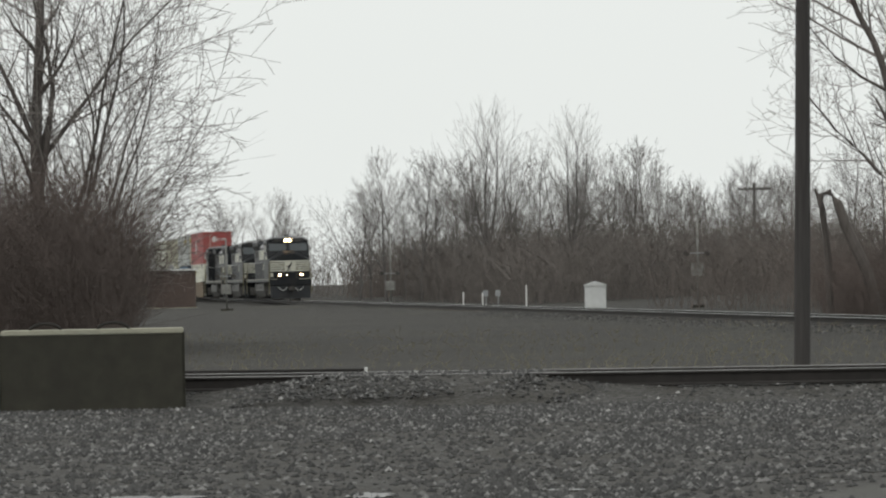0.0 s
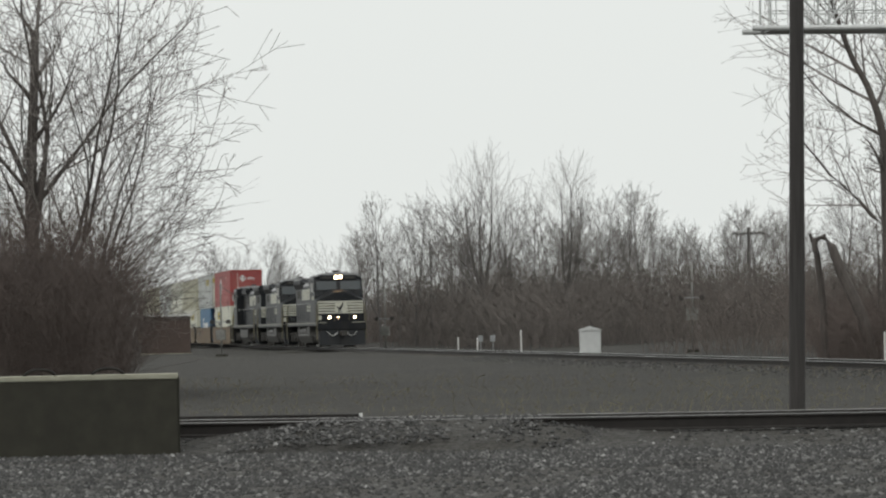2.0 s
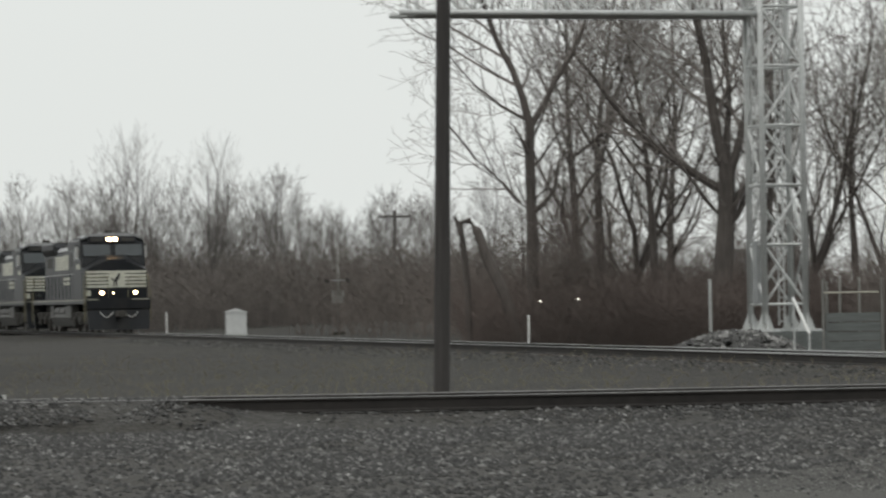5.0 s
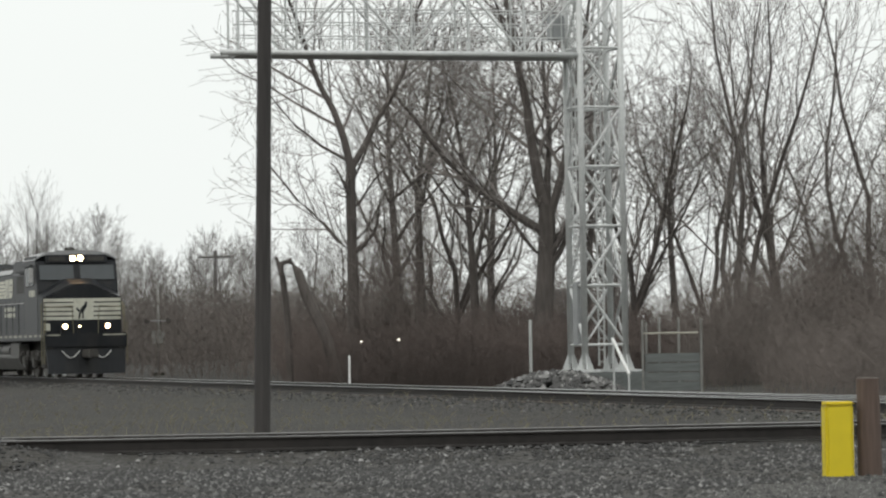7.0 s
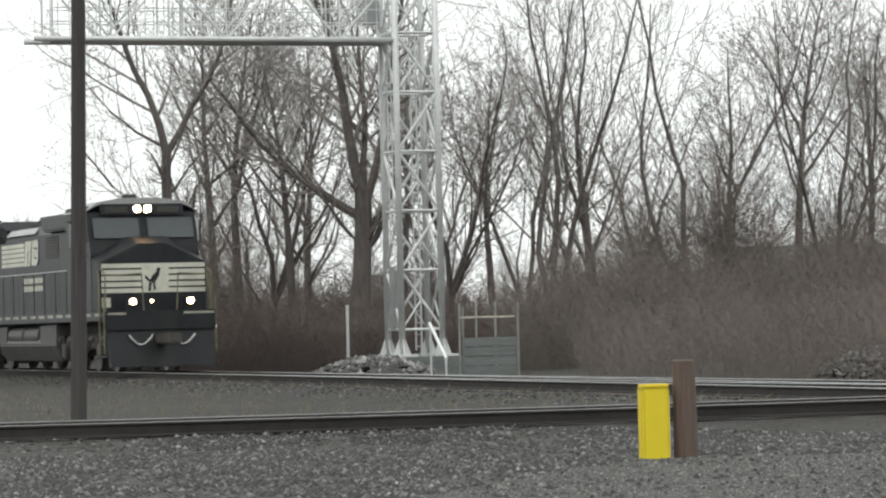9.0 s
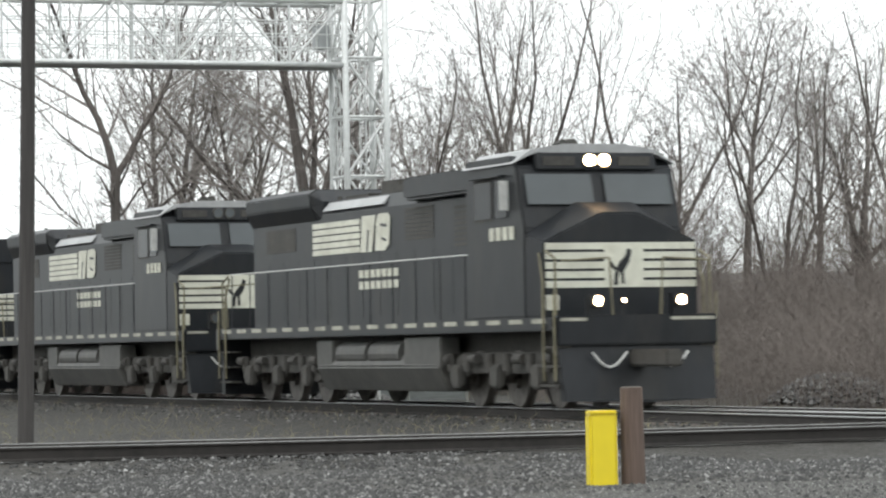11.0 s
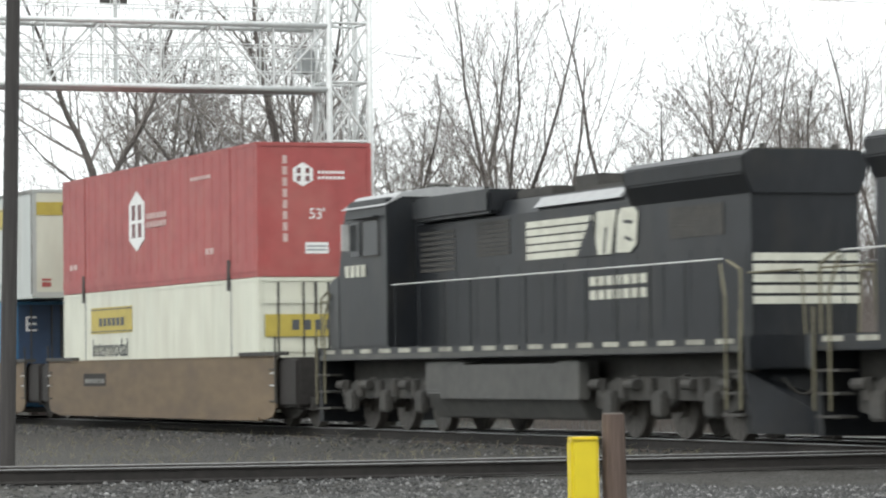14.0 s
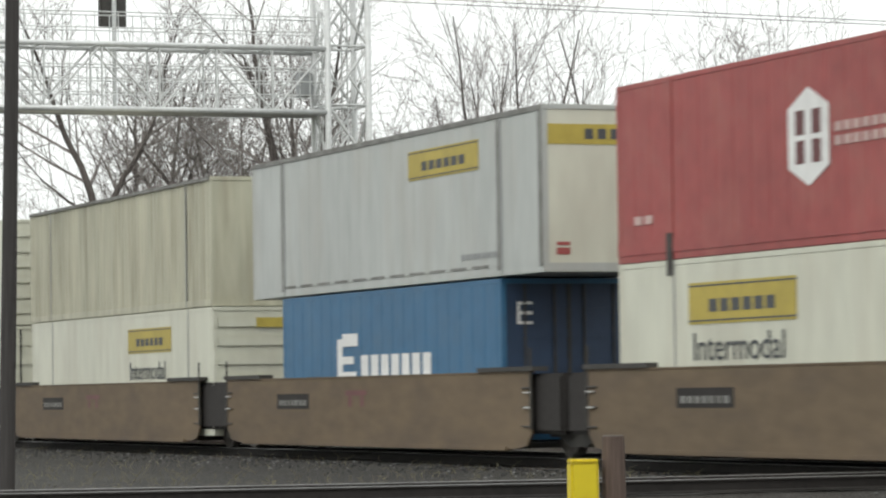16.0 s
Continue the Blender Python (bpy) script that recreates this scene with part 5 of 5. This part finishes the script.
def tree(seed, height, r, label, group, far=False, limbs=(), **over):
    """A trunk; limbs: (height on the trunk, sideways, back, up, length, radius) of the main forks."""
    opt = dict(levels=4, count=(14, 9, 6, 2), clear=0.25, reach=height * 0.42, lift=1.0, wander=1.0, tip=0.1, stretch=1.12, span=(1, 4.5, 2.0, 0.9),
               angle=((32, 60), (26, 52), (26, 52), (25, 60)), twig=0.007, thin=(0.42, 0.64))
    if far:
        opt.update(levels=3, count=(15, 9, 6), twig=0.0098, wander=0.8, lift=1.1, angle=((20, 46), (18, 42), (20, 45)), reach=height * 0.5)
    opt.update(over)
    rng = random.Random(seed)
    out = [[] for _ in range(5)]
    grow(rng, (0, 0, -0.3), (rng.uniform(-0.03, 0.03) + opt.get("lean", 0), rng.uniform(-0.03, 0.03), 1), height, r, 0, out, opt)
    trunk = out[0][0]
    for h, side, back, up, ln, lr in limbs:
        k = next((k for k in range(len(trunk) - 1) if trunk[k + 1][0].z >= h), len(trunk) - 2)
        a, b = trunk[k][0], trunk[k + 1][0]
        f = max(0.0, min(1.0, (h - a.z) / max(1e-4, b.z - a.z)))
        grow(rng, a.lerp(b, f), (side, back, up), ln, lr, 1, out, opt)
    th = empty("tree")
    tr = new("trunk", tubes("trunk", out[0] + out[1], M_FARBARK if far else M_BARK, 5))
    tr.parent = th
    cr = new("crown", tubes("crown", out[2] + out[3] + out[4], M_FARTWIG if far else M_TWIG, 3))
    cr.parent = th
    return tagged(th, label, "tree", group)


def put(th, deg, dist, rz=0.0, k=1.0, used=set()):
    """Stands a tree (or a copy of it) at a bearing and distance from the camera."""
    x = dist * math.tan(radians(deg))
    m = pose(x, dist, ground_z(x, dist), 0, 0, rz) @ Matrix.Diagonal((k, k, k, 1))
    if th.name in used:
        return copy_thing(th, m)
    used.add(th.name)
    th.matrix_basis = m
    return th


NEAR = "bare trees behind the line"
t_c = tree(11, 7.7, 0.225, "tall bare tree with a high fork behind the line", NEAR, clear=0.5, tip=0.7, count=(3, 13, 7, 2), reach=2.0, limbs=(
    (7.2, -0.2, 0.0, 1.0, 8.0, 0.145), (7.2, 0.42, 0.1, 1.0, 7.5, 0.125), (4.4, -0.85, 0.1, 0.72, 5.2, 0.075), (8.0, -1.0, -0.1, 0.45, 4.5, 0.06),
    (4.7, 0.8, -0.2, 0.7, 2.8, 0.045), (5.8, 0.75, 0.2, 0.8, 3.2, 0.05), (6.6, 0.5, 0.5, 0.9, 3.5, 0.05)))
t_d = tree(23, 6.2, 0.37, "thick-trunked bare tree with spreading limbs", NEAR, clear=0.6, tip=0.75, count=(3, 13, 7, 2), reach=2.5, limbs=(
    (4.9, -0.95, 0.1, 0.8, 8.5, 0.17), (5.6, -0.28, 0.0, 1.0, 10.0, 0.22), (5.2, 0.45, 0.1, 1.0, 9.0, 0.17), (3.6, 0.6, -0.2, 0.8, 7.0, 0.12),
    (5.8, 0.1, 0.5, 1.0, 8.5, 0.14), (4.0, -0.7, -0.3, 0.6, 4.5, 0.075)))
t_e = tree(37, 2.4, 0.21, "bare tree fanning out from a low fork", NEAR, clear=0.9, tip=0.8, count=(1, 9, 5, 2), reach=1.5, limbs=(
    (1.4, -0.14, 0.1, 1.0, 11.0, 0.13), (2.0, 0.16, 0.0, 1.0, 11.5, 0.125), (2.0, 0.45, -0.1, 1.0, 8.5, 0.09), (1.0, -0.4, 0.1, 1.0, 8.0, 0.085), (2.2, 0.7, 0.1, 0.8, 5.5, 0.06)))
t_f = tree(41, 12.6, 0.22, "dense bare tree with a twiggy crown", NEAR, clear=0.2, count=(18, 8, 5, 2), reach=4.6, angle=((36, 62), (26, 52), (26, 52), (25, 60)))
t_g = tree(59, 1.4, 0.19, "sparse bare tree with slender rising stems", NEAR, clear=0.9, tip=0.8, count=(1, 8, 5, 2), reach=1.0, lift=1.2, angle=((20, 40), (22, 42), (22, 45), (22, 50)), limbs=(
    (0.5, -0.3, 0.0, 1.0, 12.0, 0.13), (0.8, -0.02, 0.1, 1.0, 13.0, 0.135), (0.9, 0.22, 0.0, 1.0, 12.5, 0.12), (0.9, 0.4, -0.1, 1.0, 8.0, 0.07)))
t_h = tree(67, 11.0, 0.2, "bare tree with a round crown of fine twigs", NEAR, clear=0.42, count=(17, 9, 6, 2), reach=4.4, angle=((28, 56), (26, 50), (26, 52), (25, 60)))
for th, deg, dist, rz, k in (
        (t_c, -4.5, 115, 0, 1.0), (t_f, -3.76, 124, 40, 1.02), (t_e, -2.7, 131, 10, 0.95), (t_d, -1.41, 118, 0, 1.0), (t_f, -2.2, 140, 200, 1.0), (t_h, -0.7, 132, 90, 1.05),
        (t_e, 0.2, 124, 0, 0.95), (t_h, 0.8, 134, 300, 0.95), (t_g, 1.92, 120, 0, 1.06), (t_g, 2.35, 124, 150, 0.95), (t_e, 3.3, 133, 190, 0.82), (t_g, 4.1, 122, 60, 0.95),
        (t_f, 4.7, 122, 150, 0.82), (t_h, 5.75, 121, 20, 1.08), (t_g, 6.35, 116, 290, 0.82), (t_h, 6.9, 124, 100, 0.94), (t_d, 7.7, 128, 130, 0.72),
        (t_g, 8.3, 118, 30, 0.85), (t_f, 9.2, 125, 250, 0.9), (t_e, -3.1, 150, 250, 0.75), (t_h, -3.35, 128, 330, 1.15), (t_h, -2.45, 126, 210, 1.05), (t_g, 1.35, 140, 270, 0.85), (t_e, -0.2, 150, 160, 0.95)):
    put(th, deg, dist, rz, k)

LEFT = "bare trees in the roadside thicket"
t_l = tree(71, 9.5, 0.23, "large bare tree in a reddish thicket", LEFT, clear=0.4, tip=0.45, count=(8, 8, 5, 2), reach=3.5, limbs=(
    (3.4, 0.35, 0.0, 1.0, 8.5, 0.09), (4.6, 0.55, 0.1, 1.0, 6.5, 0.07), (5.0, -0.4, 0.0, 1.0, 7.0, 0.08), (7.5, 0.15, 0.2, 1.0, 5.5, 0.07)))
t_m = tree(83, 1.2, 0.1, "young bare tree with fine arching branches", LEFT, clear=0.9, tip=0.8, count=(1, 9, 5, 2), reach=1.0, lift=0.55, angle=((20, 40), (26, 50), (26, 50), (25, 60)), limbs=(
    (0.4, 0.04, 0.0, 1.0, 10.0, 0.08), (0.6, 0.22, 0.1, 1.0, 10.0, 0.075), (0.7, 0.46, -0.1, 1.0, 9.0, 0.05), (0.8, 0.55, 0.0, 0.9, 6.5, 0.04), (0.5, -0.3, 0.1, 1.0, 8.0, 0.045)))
t_n = tree(97, 10.5, 0.1, "slim bare tree among brush", LEFT, clear=0.2, count=(13, 7, 5, 2), reach=3.6)
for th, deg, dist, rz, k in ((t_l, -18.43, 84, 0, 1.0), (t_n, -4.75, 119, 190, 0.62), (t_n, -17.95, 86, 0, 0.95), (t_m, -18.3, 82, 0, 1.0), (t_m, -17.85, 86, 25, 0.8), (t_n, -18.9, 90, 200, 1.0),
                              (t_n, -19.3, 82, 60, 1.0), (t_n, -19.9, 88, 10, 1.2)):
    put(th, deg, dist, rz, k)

FAR = "far bare trees beyond the field"
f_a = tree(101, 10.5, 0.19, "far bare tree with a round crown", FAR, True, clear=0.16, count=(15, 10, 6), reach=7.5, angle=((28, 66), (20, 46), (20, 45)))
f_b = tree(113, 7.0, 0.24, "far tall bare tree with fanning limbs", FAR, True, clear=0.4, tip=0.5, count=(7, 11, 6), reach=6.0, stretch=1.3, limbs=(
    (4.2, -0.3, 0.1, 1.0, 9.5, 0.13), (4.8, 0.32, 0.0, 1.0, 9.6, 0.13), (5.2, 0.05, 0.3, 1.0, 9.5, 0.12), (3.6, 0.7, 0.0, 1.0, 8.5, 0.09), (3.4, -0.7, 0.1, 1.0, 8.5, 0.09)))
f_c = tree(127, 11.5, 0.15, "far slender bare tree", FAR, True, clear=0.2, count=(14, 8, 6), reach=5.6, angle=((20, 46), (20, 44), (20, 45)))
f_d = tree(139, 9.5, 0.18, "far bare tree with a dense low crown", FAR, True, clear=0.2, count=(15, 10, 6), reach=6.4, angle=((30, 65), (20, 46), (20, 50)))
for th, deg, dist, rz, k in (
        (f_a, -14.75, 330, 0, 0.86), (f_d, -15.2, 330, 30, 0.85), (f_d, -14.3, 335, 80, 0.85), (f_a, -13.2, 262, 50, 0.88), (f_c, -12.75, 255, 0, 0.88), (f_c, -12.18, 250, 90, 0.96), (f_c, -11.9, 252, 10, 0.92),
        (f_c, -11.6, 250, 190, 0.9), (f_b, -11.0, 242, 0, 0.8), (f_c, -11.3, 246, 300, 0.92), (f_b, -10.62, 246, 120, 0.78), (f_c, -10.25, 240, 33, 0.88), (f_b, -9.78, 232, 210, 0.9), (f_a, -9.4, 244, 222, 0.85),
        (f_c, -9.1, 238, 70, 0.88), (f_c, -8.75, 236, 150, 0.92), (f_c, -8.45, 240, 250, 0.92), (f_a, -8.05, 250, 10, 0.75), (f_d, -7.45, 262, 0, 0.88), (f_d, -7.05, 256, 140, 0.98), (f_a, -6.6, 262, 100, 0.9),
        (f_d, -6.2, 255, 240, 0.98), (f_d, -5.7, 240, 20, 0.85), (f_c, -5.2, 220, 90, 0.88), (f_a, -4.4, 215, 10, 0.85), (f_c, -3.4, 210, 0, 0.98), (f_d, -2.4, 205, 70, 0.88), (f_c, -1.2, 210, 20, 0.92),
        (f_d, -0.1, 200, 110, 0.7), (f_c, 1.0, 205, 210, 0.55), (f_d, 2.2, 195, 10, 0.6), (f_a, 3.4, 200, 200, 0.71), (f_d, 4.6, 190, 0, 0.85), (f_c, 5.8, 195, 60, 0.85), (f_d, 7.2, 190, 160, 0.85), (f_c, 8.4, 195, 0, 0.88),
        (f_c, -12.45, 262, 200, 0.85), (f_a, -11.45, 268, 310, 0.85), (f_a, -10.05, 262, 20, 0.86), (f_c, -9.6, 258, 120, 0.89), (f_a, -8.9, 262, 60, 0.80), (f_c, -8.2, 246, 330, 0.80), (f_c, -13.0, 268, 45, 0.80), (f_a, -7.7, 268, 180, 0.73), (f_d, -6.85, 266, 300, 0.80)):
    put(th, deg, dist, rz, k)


def snag():
    """A broken trunk, bent over to the ground."""
    th = empty("broken_tree")
    V = Vector
    pts = [(V((1.3, 0, -0.3)), 0.2), (V((0.82, 0, 1.6)), 0.19), (V((0.2, 0, 3.0)), 0.18), (V((-0.05, 0, 3.75)), 0.15), (V((-0.3, 0, 4.1)), 0.12), (V((-0.55, 0, 4.0)), 0.1), (V((-0.6, 0, 3.6)), 0.07)]
    a = new("trunk", tubes("trunk", [pts], M_BARK, 6))
    a.parent = th
    pts = [(V((-0.35, 0.3, -0.3)), 0.13), (V((-0.4, 0.3, 2.0)), 0.12), (V((-0.55, 0.2, 3.6)), 0.1), (V((-0.75, 0.1, 4.2)), 0.05)]
    b_ = new("stem", tubes("stem", [pts], M_BARK, 6))
    b_.parent = th
    x = 110 * math.tan(radians(-5.35))
    th.matrix_basis = pose(x, 110, ground_z(x, 110))
    tagged(th, "broken bare trunk bent over beside the trees", "tree")


snag()


def thicket(name, label, count, spot, height, material, seed, r=0.009, lean=0.3, twigs=6):
    """Many thin bare stems with side twigs, as one mass."""
    rng = random.Random(seed)
    V, F = [], []

    def stick(p, q, r0, r1):
        d = (q - p).normalized()
        u = d.orthogonal().normalized()
        w = d.cross(u)
        n = len(V)
        for c, rr in ((p, r0), (q, r1)):
            for j in range(3):
                a = 2.0944 * j
                V.append(c + (u * math.cos(a) + w * math.sin(a)) * rr)
        for j in range(3):
            F.append((n + j, n + (j + 1) % 3, n + 3 + (j + 1) % 3, n + 3 + j))

    for _ in range(count):
        x, y = spot(rng)
        h = height * rng.uniform(0.45, 1.0) * (0.5 + 0.95 * (0.5 + 0.5 * noise.noise((x * 0.3, y * 0.12, seed))))
        p = Vector((x, y, ground_z(x, y) - 0.05))
        m = p + Vector((rng.gauss(0, lean * 0.5), rng.gauss(0, lean * 0.5), 0.55)) * h
        q = m + Vector((rng.gauss(0, lean), rng.gauss(0, lean), 0.45)) * h
        stick(p, m, r, r * 0.8)
        stick(m, q, r * 0.8, r * 0.4)
        for k in range(twigs):
            t = rng.uniform(0.15, 0.95)
            a = p.lerp(m, t * 2) if t < 0.5 else m.lerp(q, t * 2 - 1)
            stick(a, a + Vector((rng.gauss(0, 0.22), rng.gauss(0, 0.22), rng.uniform(0.02, 0.3))) * h, r * 0.6, r * 0.35)
    ob = new(name, raw(name, [tuple(v) for v in V], F, material))
    return tagged(ob, label, "brush", kind="stuff")


def wedge(d0, d1, y0, y1, clear=None):
    def spot(rng):
        while True:
            y = rng.uniform(y0, y1)
            x = y * math.tan(radians(rng.uniform(d0, d1)))
            if clear is None or (x - FOOT[0]) * FY - (y - FOOT[1]) * FX < -clear:
                return x, y
    return spot


thicket("thicket", "reddish-brown bare thicket behind the concrete blocks", 4200, wedge(-20.5, -17.0, 72, 92), 4.0, M_BRUSH, 1, r=0.006)
thicket("thicket", "low reddish thicket around a relay hut", 900, wedge(-18.5, -17.0, 92, 150), 2.6, M_BRUSH, 7, r=0.01)
thicket("thicket", "brown bare brush under the trees", 4200, wedge(0.9, 10.5, 97, 112), 3.4, M_BRUSHGREY, 2, r=0.007)
thicket("thicket", "brown bare brush close behind the line", 3600, wedge(2.2, 10.5, 66, 98, 6.5), 2.3, M_BRUSHGREY, 12, r=0.005)
thicket("thicket", "brown bare brush at the foot of the trees", 3600, wedge(-5.6, 1.2, 108, 122), 2.5, M_BRUSH, 3, r=0.008)
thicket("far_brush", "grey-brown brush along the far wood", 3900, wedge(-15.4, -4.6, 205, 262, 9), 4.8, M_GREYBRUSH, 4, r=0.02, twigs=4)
thicket("far_brush", "low grey-brown brush in a gap between the trees", 450, wedge(0.1, 2.2, 134, 175, 9), 1.9, M_BRUSHGREY, 15, r=0.014, twigs=4)
thicket("far_brush", "tall grey-brown brush behind the near trees", 1150, wedge(2.2, 11, 134, 175, 9), 4.6, M_BRUSHGREY, 16, r=0.016, twigs=4)
thicket("far_brush", "grey-brown brush behind the near trees", 1500, wedge(-8.5, 0.1, 134, 175, 9), 4.2, M_BRUSHGREY, 5, r=0.016, twigs=4)
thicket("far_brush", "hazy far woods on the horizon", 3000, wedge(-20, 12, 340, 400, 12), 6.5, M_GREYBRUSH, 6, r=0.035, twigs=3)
thicket("far_brush", "dull brown brush below the far wood", 2600, wedge(-16.6, -8.5, 262, 320, 12), 5.6, M_BRUSHGREY, 14, r=0.028, twigs=4)
for d0, d1, hh, sd in ((3.0, 3.7, 6.0, 21), (4.4, 5.1, 6.6, 22), (6.1, 7.0, 6.2, 23), (-4.2, -3.5, 5.0, 24), (7.8, 8.8, 6.5, 25)):
    thicket("vine_tangle", "grey tangle of vines climbing the bare trees", 210, wedge(d0, d1, 113, 118), hh, M_BRUSHGREY, sd, r=0.009, lean=0.16, twigs=9)
thicket("dry_grass", "tufts of dry grass between the tracks", 3200, lambda rng: (lambda y: (y * math.tan(radians(rng.uniform(-19, 8))), y))(46 + 60 * rng.random() ** 1.6), 0.22, M_GRASS, 9, r=0.006, lean=0.5, twigs=3)

# ---- gravel
stones("yard_gravel", 50000, "loose grey gravel of the yard", yard_spot, 0.016, 0.038, 5, 0.9)
stones("fine_gravel", 14000, "fine pale gravel round the marker post", fine_spot, 0.006, 0.012, 25, 1.5)
stones("loose_stones", 1000, "larger pale stones scattered over the gravel yard", yard_spot, 0.03, 0.042, 15, 1.5)
stones("track_ballast", 9000, "grey crushed stone ballast of the main line", bed_spot, 0.025, 0.045, 6, 0.8)


def mound_spot(rng):
    a, q = rng.uniform(0, 6.283), rng.random() ** 0.55
    x, y = -1.85 + math.cos(a) * q * 1.75, 90.6 + math.sin(a) * q * 1.1
    return x, y, -0.28 + 0.5 * (1 - q * q) + 0.03


stones("rock_mound", 1100, "mound of broken rock below the signal bridge", mound_spot, 0.06, 0.13, 8, 1.5)


def heap_spot(rng):
    a, q = rng.uniform(0, 6.283), rng.random() ** 0.55
    x, y = 9.3 + math.cos(a) * q * 1.5, 74 + math.sin(a) * q * 1.3
    return x, y, -0.25 + 0.6 * (1 - q * q) + 0.03


stones("gravel_heap", 1100, "heap of broken stone beside the line", heap_spot, 0.05, 0.1, 18, 0.9)


# ---- buildings and poles behind the trees
def house(deg, dist, w, d, h, ridge, wall, label, windows):
    x = dist * math.tan(radians(deg))
    th = empty("house", pose(x, dist, ground_z(x, dist), 0, 0, 6))
    part("wall", boxes((-w / 2, w / 2, 0, d, -0.3, h)), wall, th)
    bm = bmesh.new()
    prism(bm, [(-0.4, h + 0.001), (d + 0.4, h + 0.001), (d / 2, ridge)], "x", -w / 2 - 0.3, w / 2 + 0.3)
    part("roof", bm, M_SHINGLE, th, "dark shingle roof")
    for k in range(windows):
        wx = -w / 2 + w * (k + 0.5) / windows
        fr = part("window", boxes((wx - 0.5, wx + 0.5, -0.03, -0.002, h * 0.4, h * 0.82)), M_PALE, th)
        part("pane", boxes((wx - 0.42, wx + 0.42, -0.04, -0.031, h * 0.43, h * 0.79)), M_GLASS, fr)
    tagged(th, label, "house")


house(-0.97, 250, 3.4, 6, 3.4, 4.5, M_SIDING, "pale house with dark roof behind the trees", 3)
house(7.4, 182, 16, 9, 3.2, 4.6, M_SHED, "long grey-green shed with dark roof behind brush", 6)


def line_pole(deg, dist, h):
    x = dist * math.tan(radians(deg))
    th = empty("utility_pole", pose(x, dist, ground_z(x, dist)))
    bm = bmesh.new()
    cyl(bm, (0, 0, -0.3), (0, 0, h), 0.15, 0.11, seg=10)
    part("pole", bm, M_FARBARK, th)
    part("crossarm", boxes((-1.1, 1.1, -0.16, -0.05, h - 0.5, h - 0.36)), M_FARBARK, th)
    for k in (-0.95, -0.4, 0.4, 0.95):
        bm = bmesh.new()
        cyl(bm, (k, -0.1, h - 0.36), (k, -0.1, h - 0.2), 0.05, seg=8)
        part("insulator", bm, M_BOX, th)
    tagged(th, "grey wooden utility pole with crossarm among far trees", "utility pole")


line_pole(-6.72, 236, 7.3)


def far_lamp(deg, dist, h):
    x = dist * math.tan(radians(deg))
    th = empty("yard_lamp", pose(x, dist, ground_z(x, dist)))
    bm = bmesh.new()
    cyl(bm, (0, 0, -0.2), (0, 0, h), 0.018, seg=8)
    part("post", bm, M_BARK, th)
    bm = bmesh.new()
    cyl(bm, (0, -0.05, h), (0, -0.05, h + 0.07), 0.036, seg=10)
    part("lamp", bm, M_LAMP, th, "small lit lamp")
    tagged(th, "small lit lamp post seen through the trees", "lamp", "lamps behind the trees")


far_lamp(-4.36, 110, 1.45)
far_lamp(-3.74, 110, 1.5)


# ---- overhead wires beyond the line
def wire(z0, slope, dist):
    th = empty("overhead_wire")
    x0, x1 = -40.0, 60.0
    pts = []
    for k in range(15):
        x = x0 + (x1 - x0) * k / 14
        pts.append((Vector((x, dist, z0 + slope * x + 0.00012 * (x - 10) ** 2)), 0.016))
    new("cable", tubes("cable", [pts], M_UNDER, 3)).parent = th
    tagged(th, "thin dark overhead wire across the sky", "wire", "overhead wires")


wire(17.1, -0.062, 140.0)
wire(16.8, -0.06, 139.0)


# ---- what moves
TRAVEL = [(0.0, -319.1), (1.5, -292.0), (3.5, -256.0), (5.0, -229.0), (8.0, -175.5), (9.0, -157.75), (12.0, -106.2), (14.0, -71.2), (16.0, -36.0)]


def travel(t):
    for (t0, s0), (t1, s1) in zip(TRAVEL, TRAVEL[1:]):
        if t <= t1:
            return s0 + (s1 - s0) * (t - t0) / (t1 - t0)
    return TRAVEL[-1][1]


def motions():
    for thing, u, z, turned in MOVERS:
        walk(thing, [(t, pose(*line(s + u), z, 0, 0, -70.134 + (180 if turned else 0))) for t, s in TRAVEL])
    backwards = {o for o, _, _, turned in MOVERS if turned}
    for wheel, x, r in WHEELS:
        sign = -1 if wheel.parent in backwards else 1
        rows = []
        for k in range(0, 481):
            t = k / 30
            rows.append((t, pose(x, 0, r, 0, sign * math.degrees((travel(t) - travel(0)) / r), 0)))
        walk(wheel, rows)


motions()
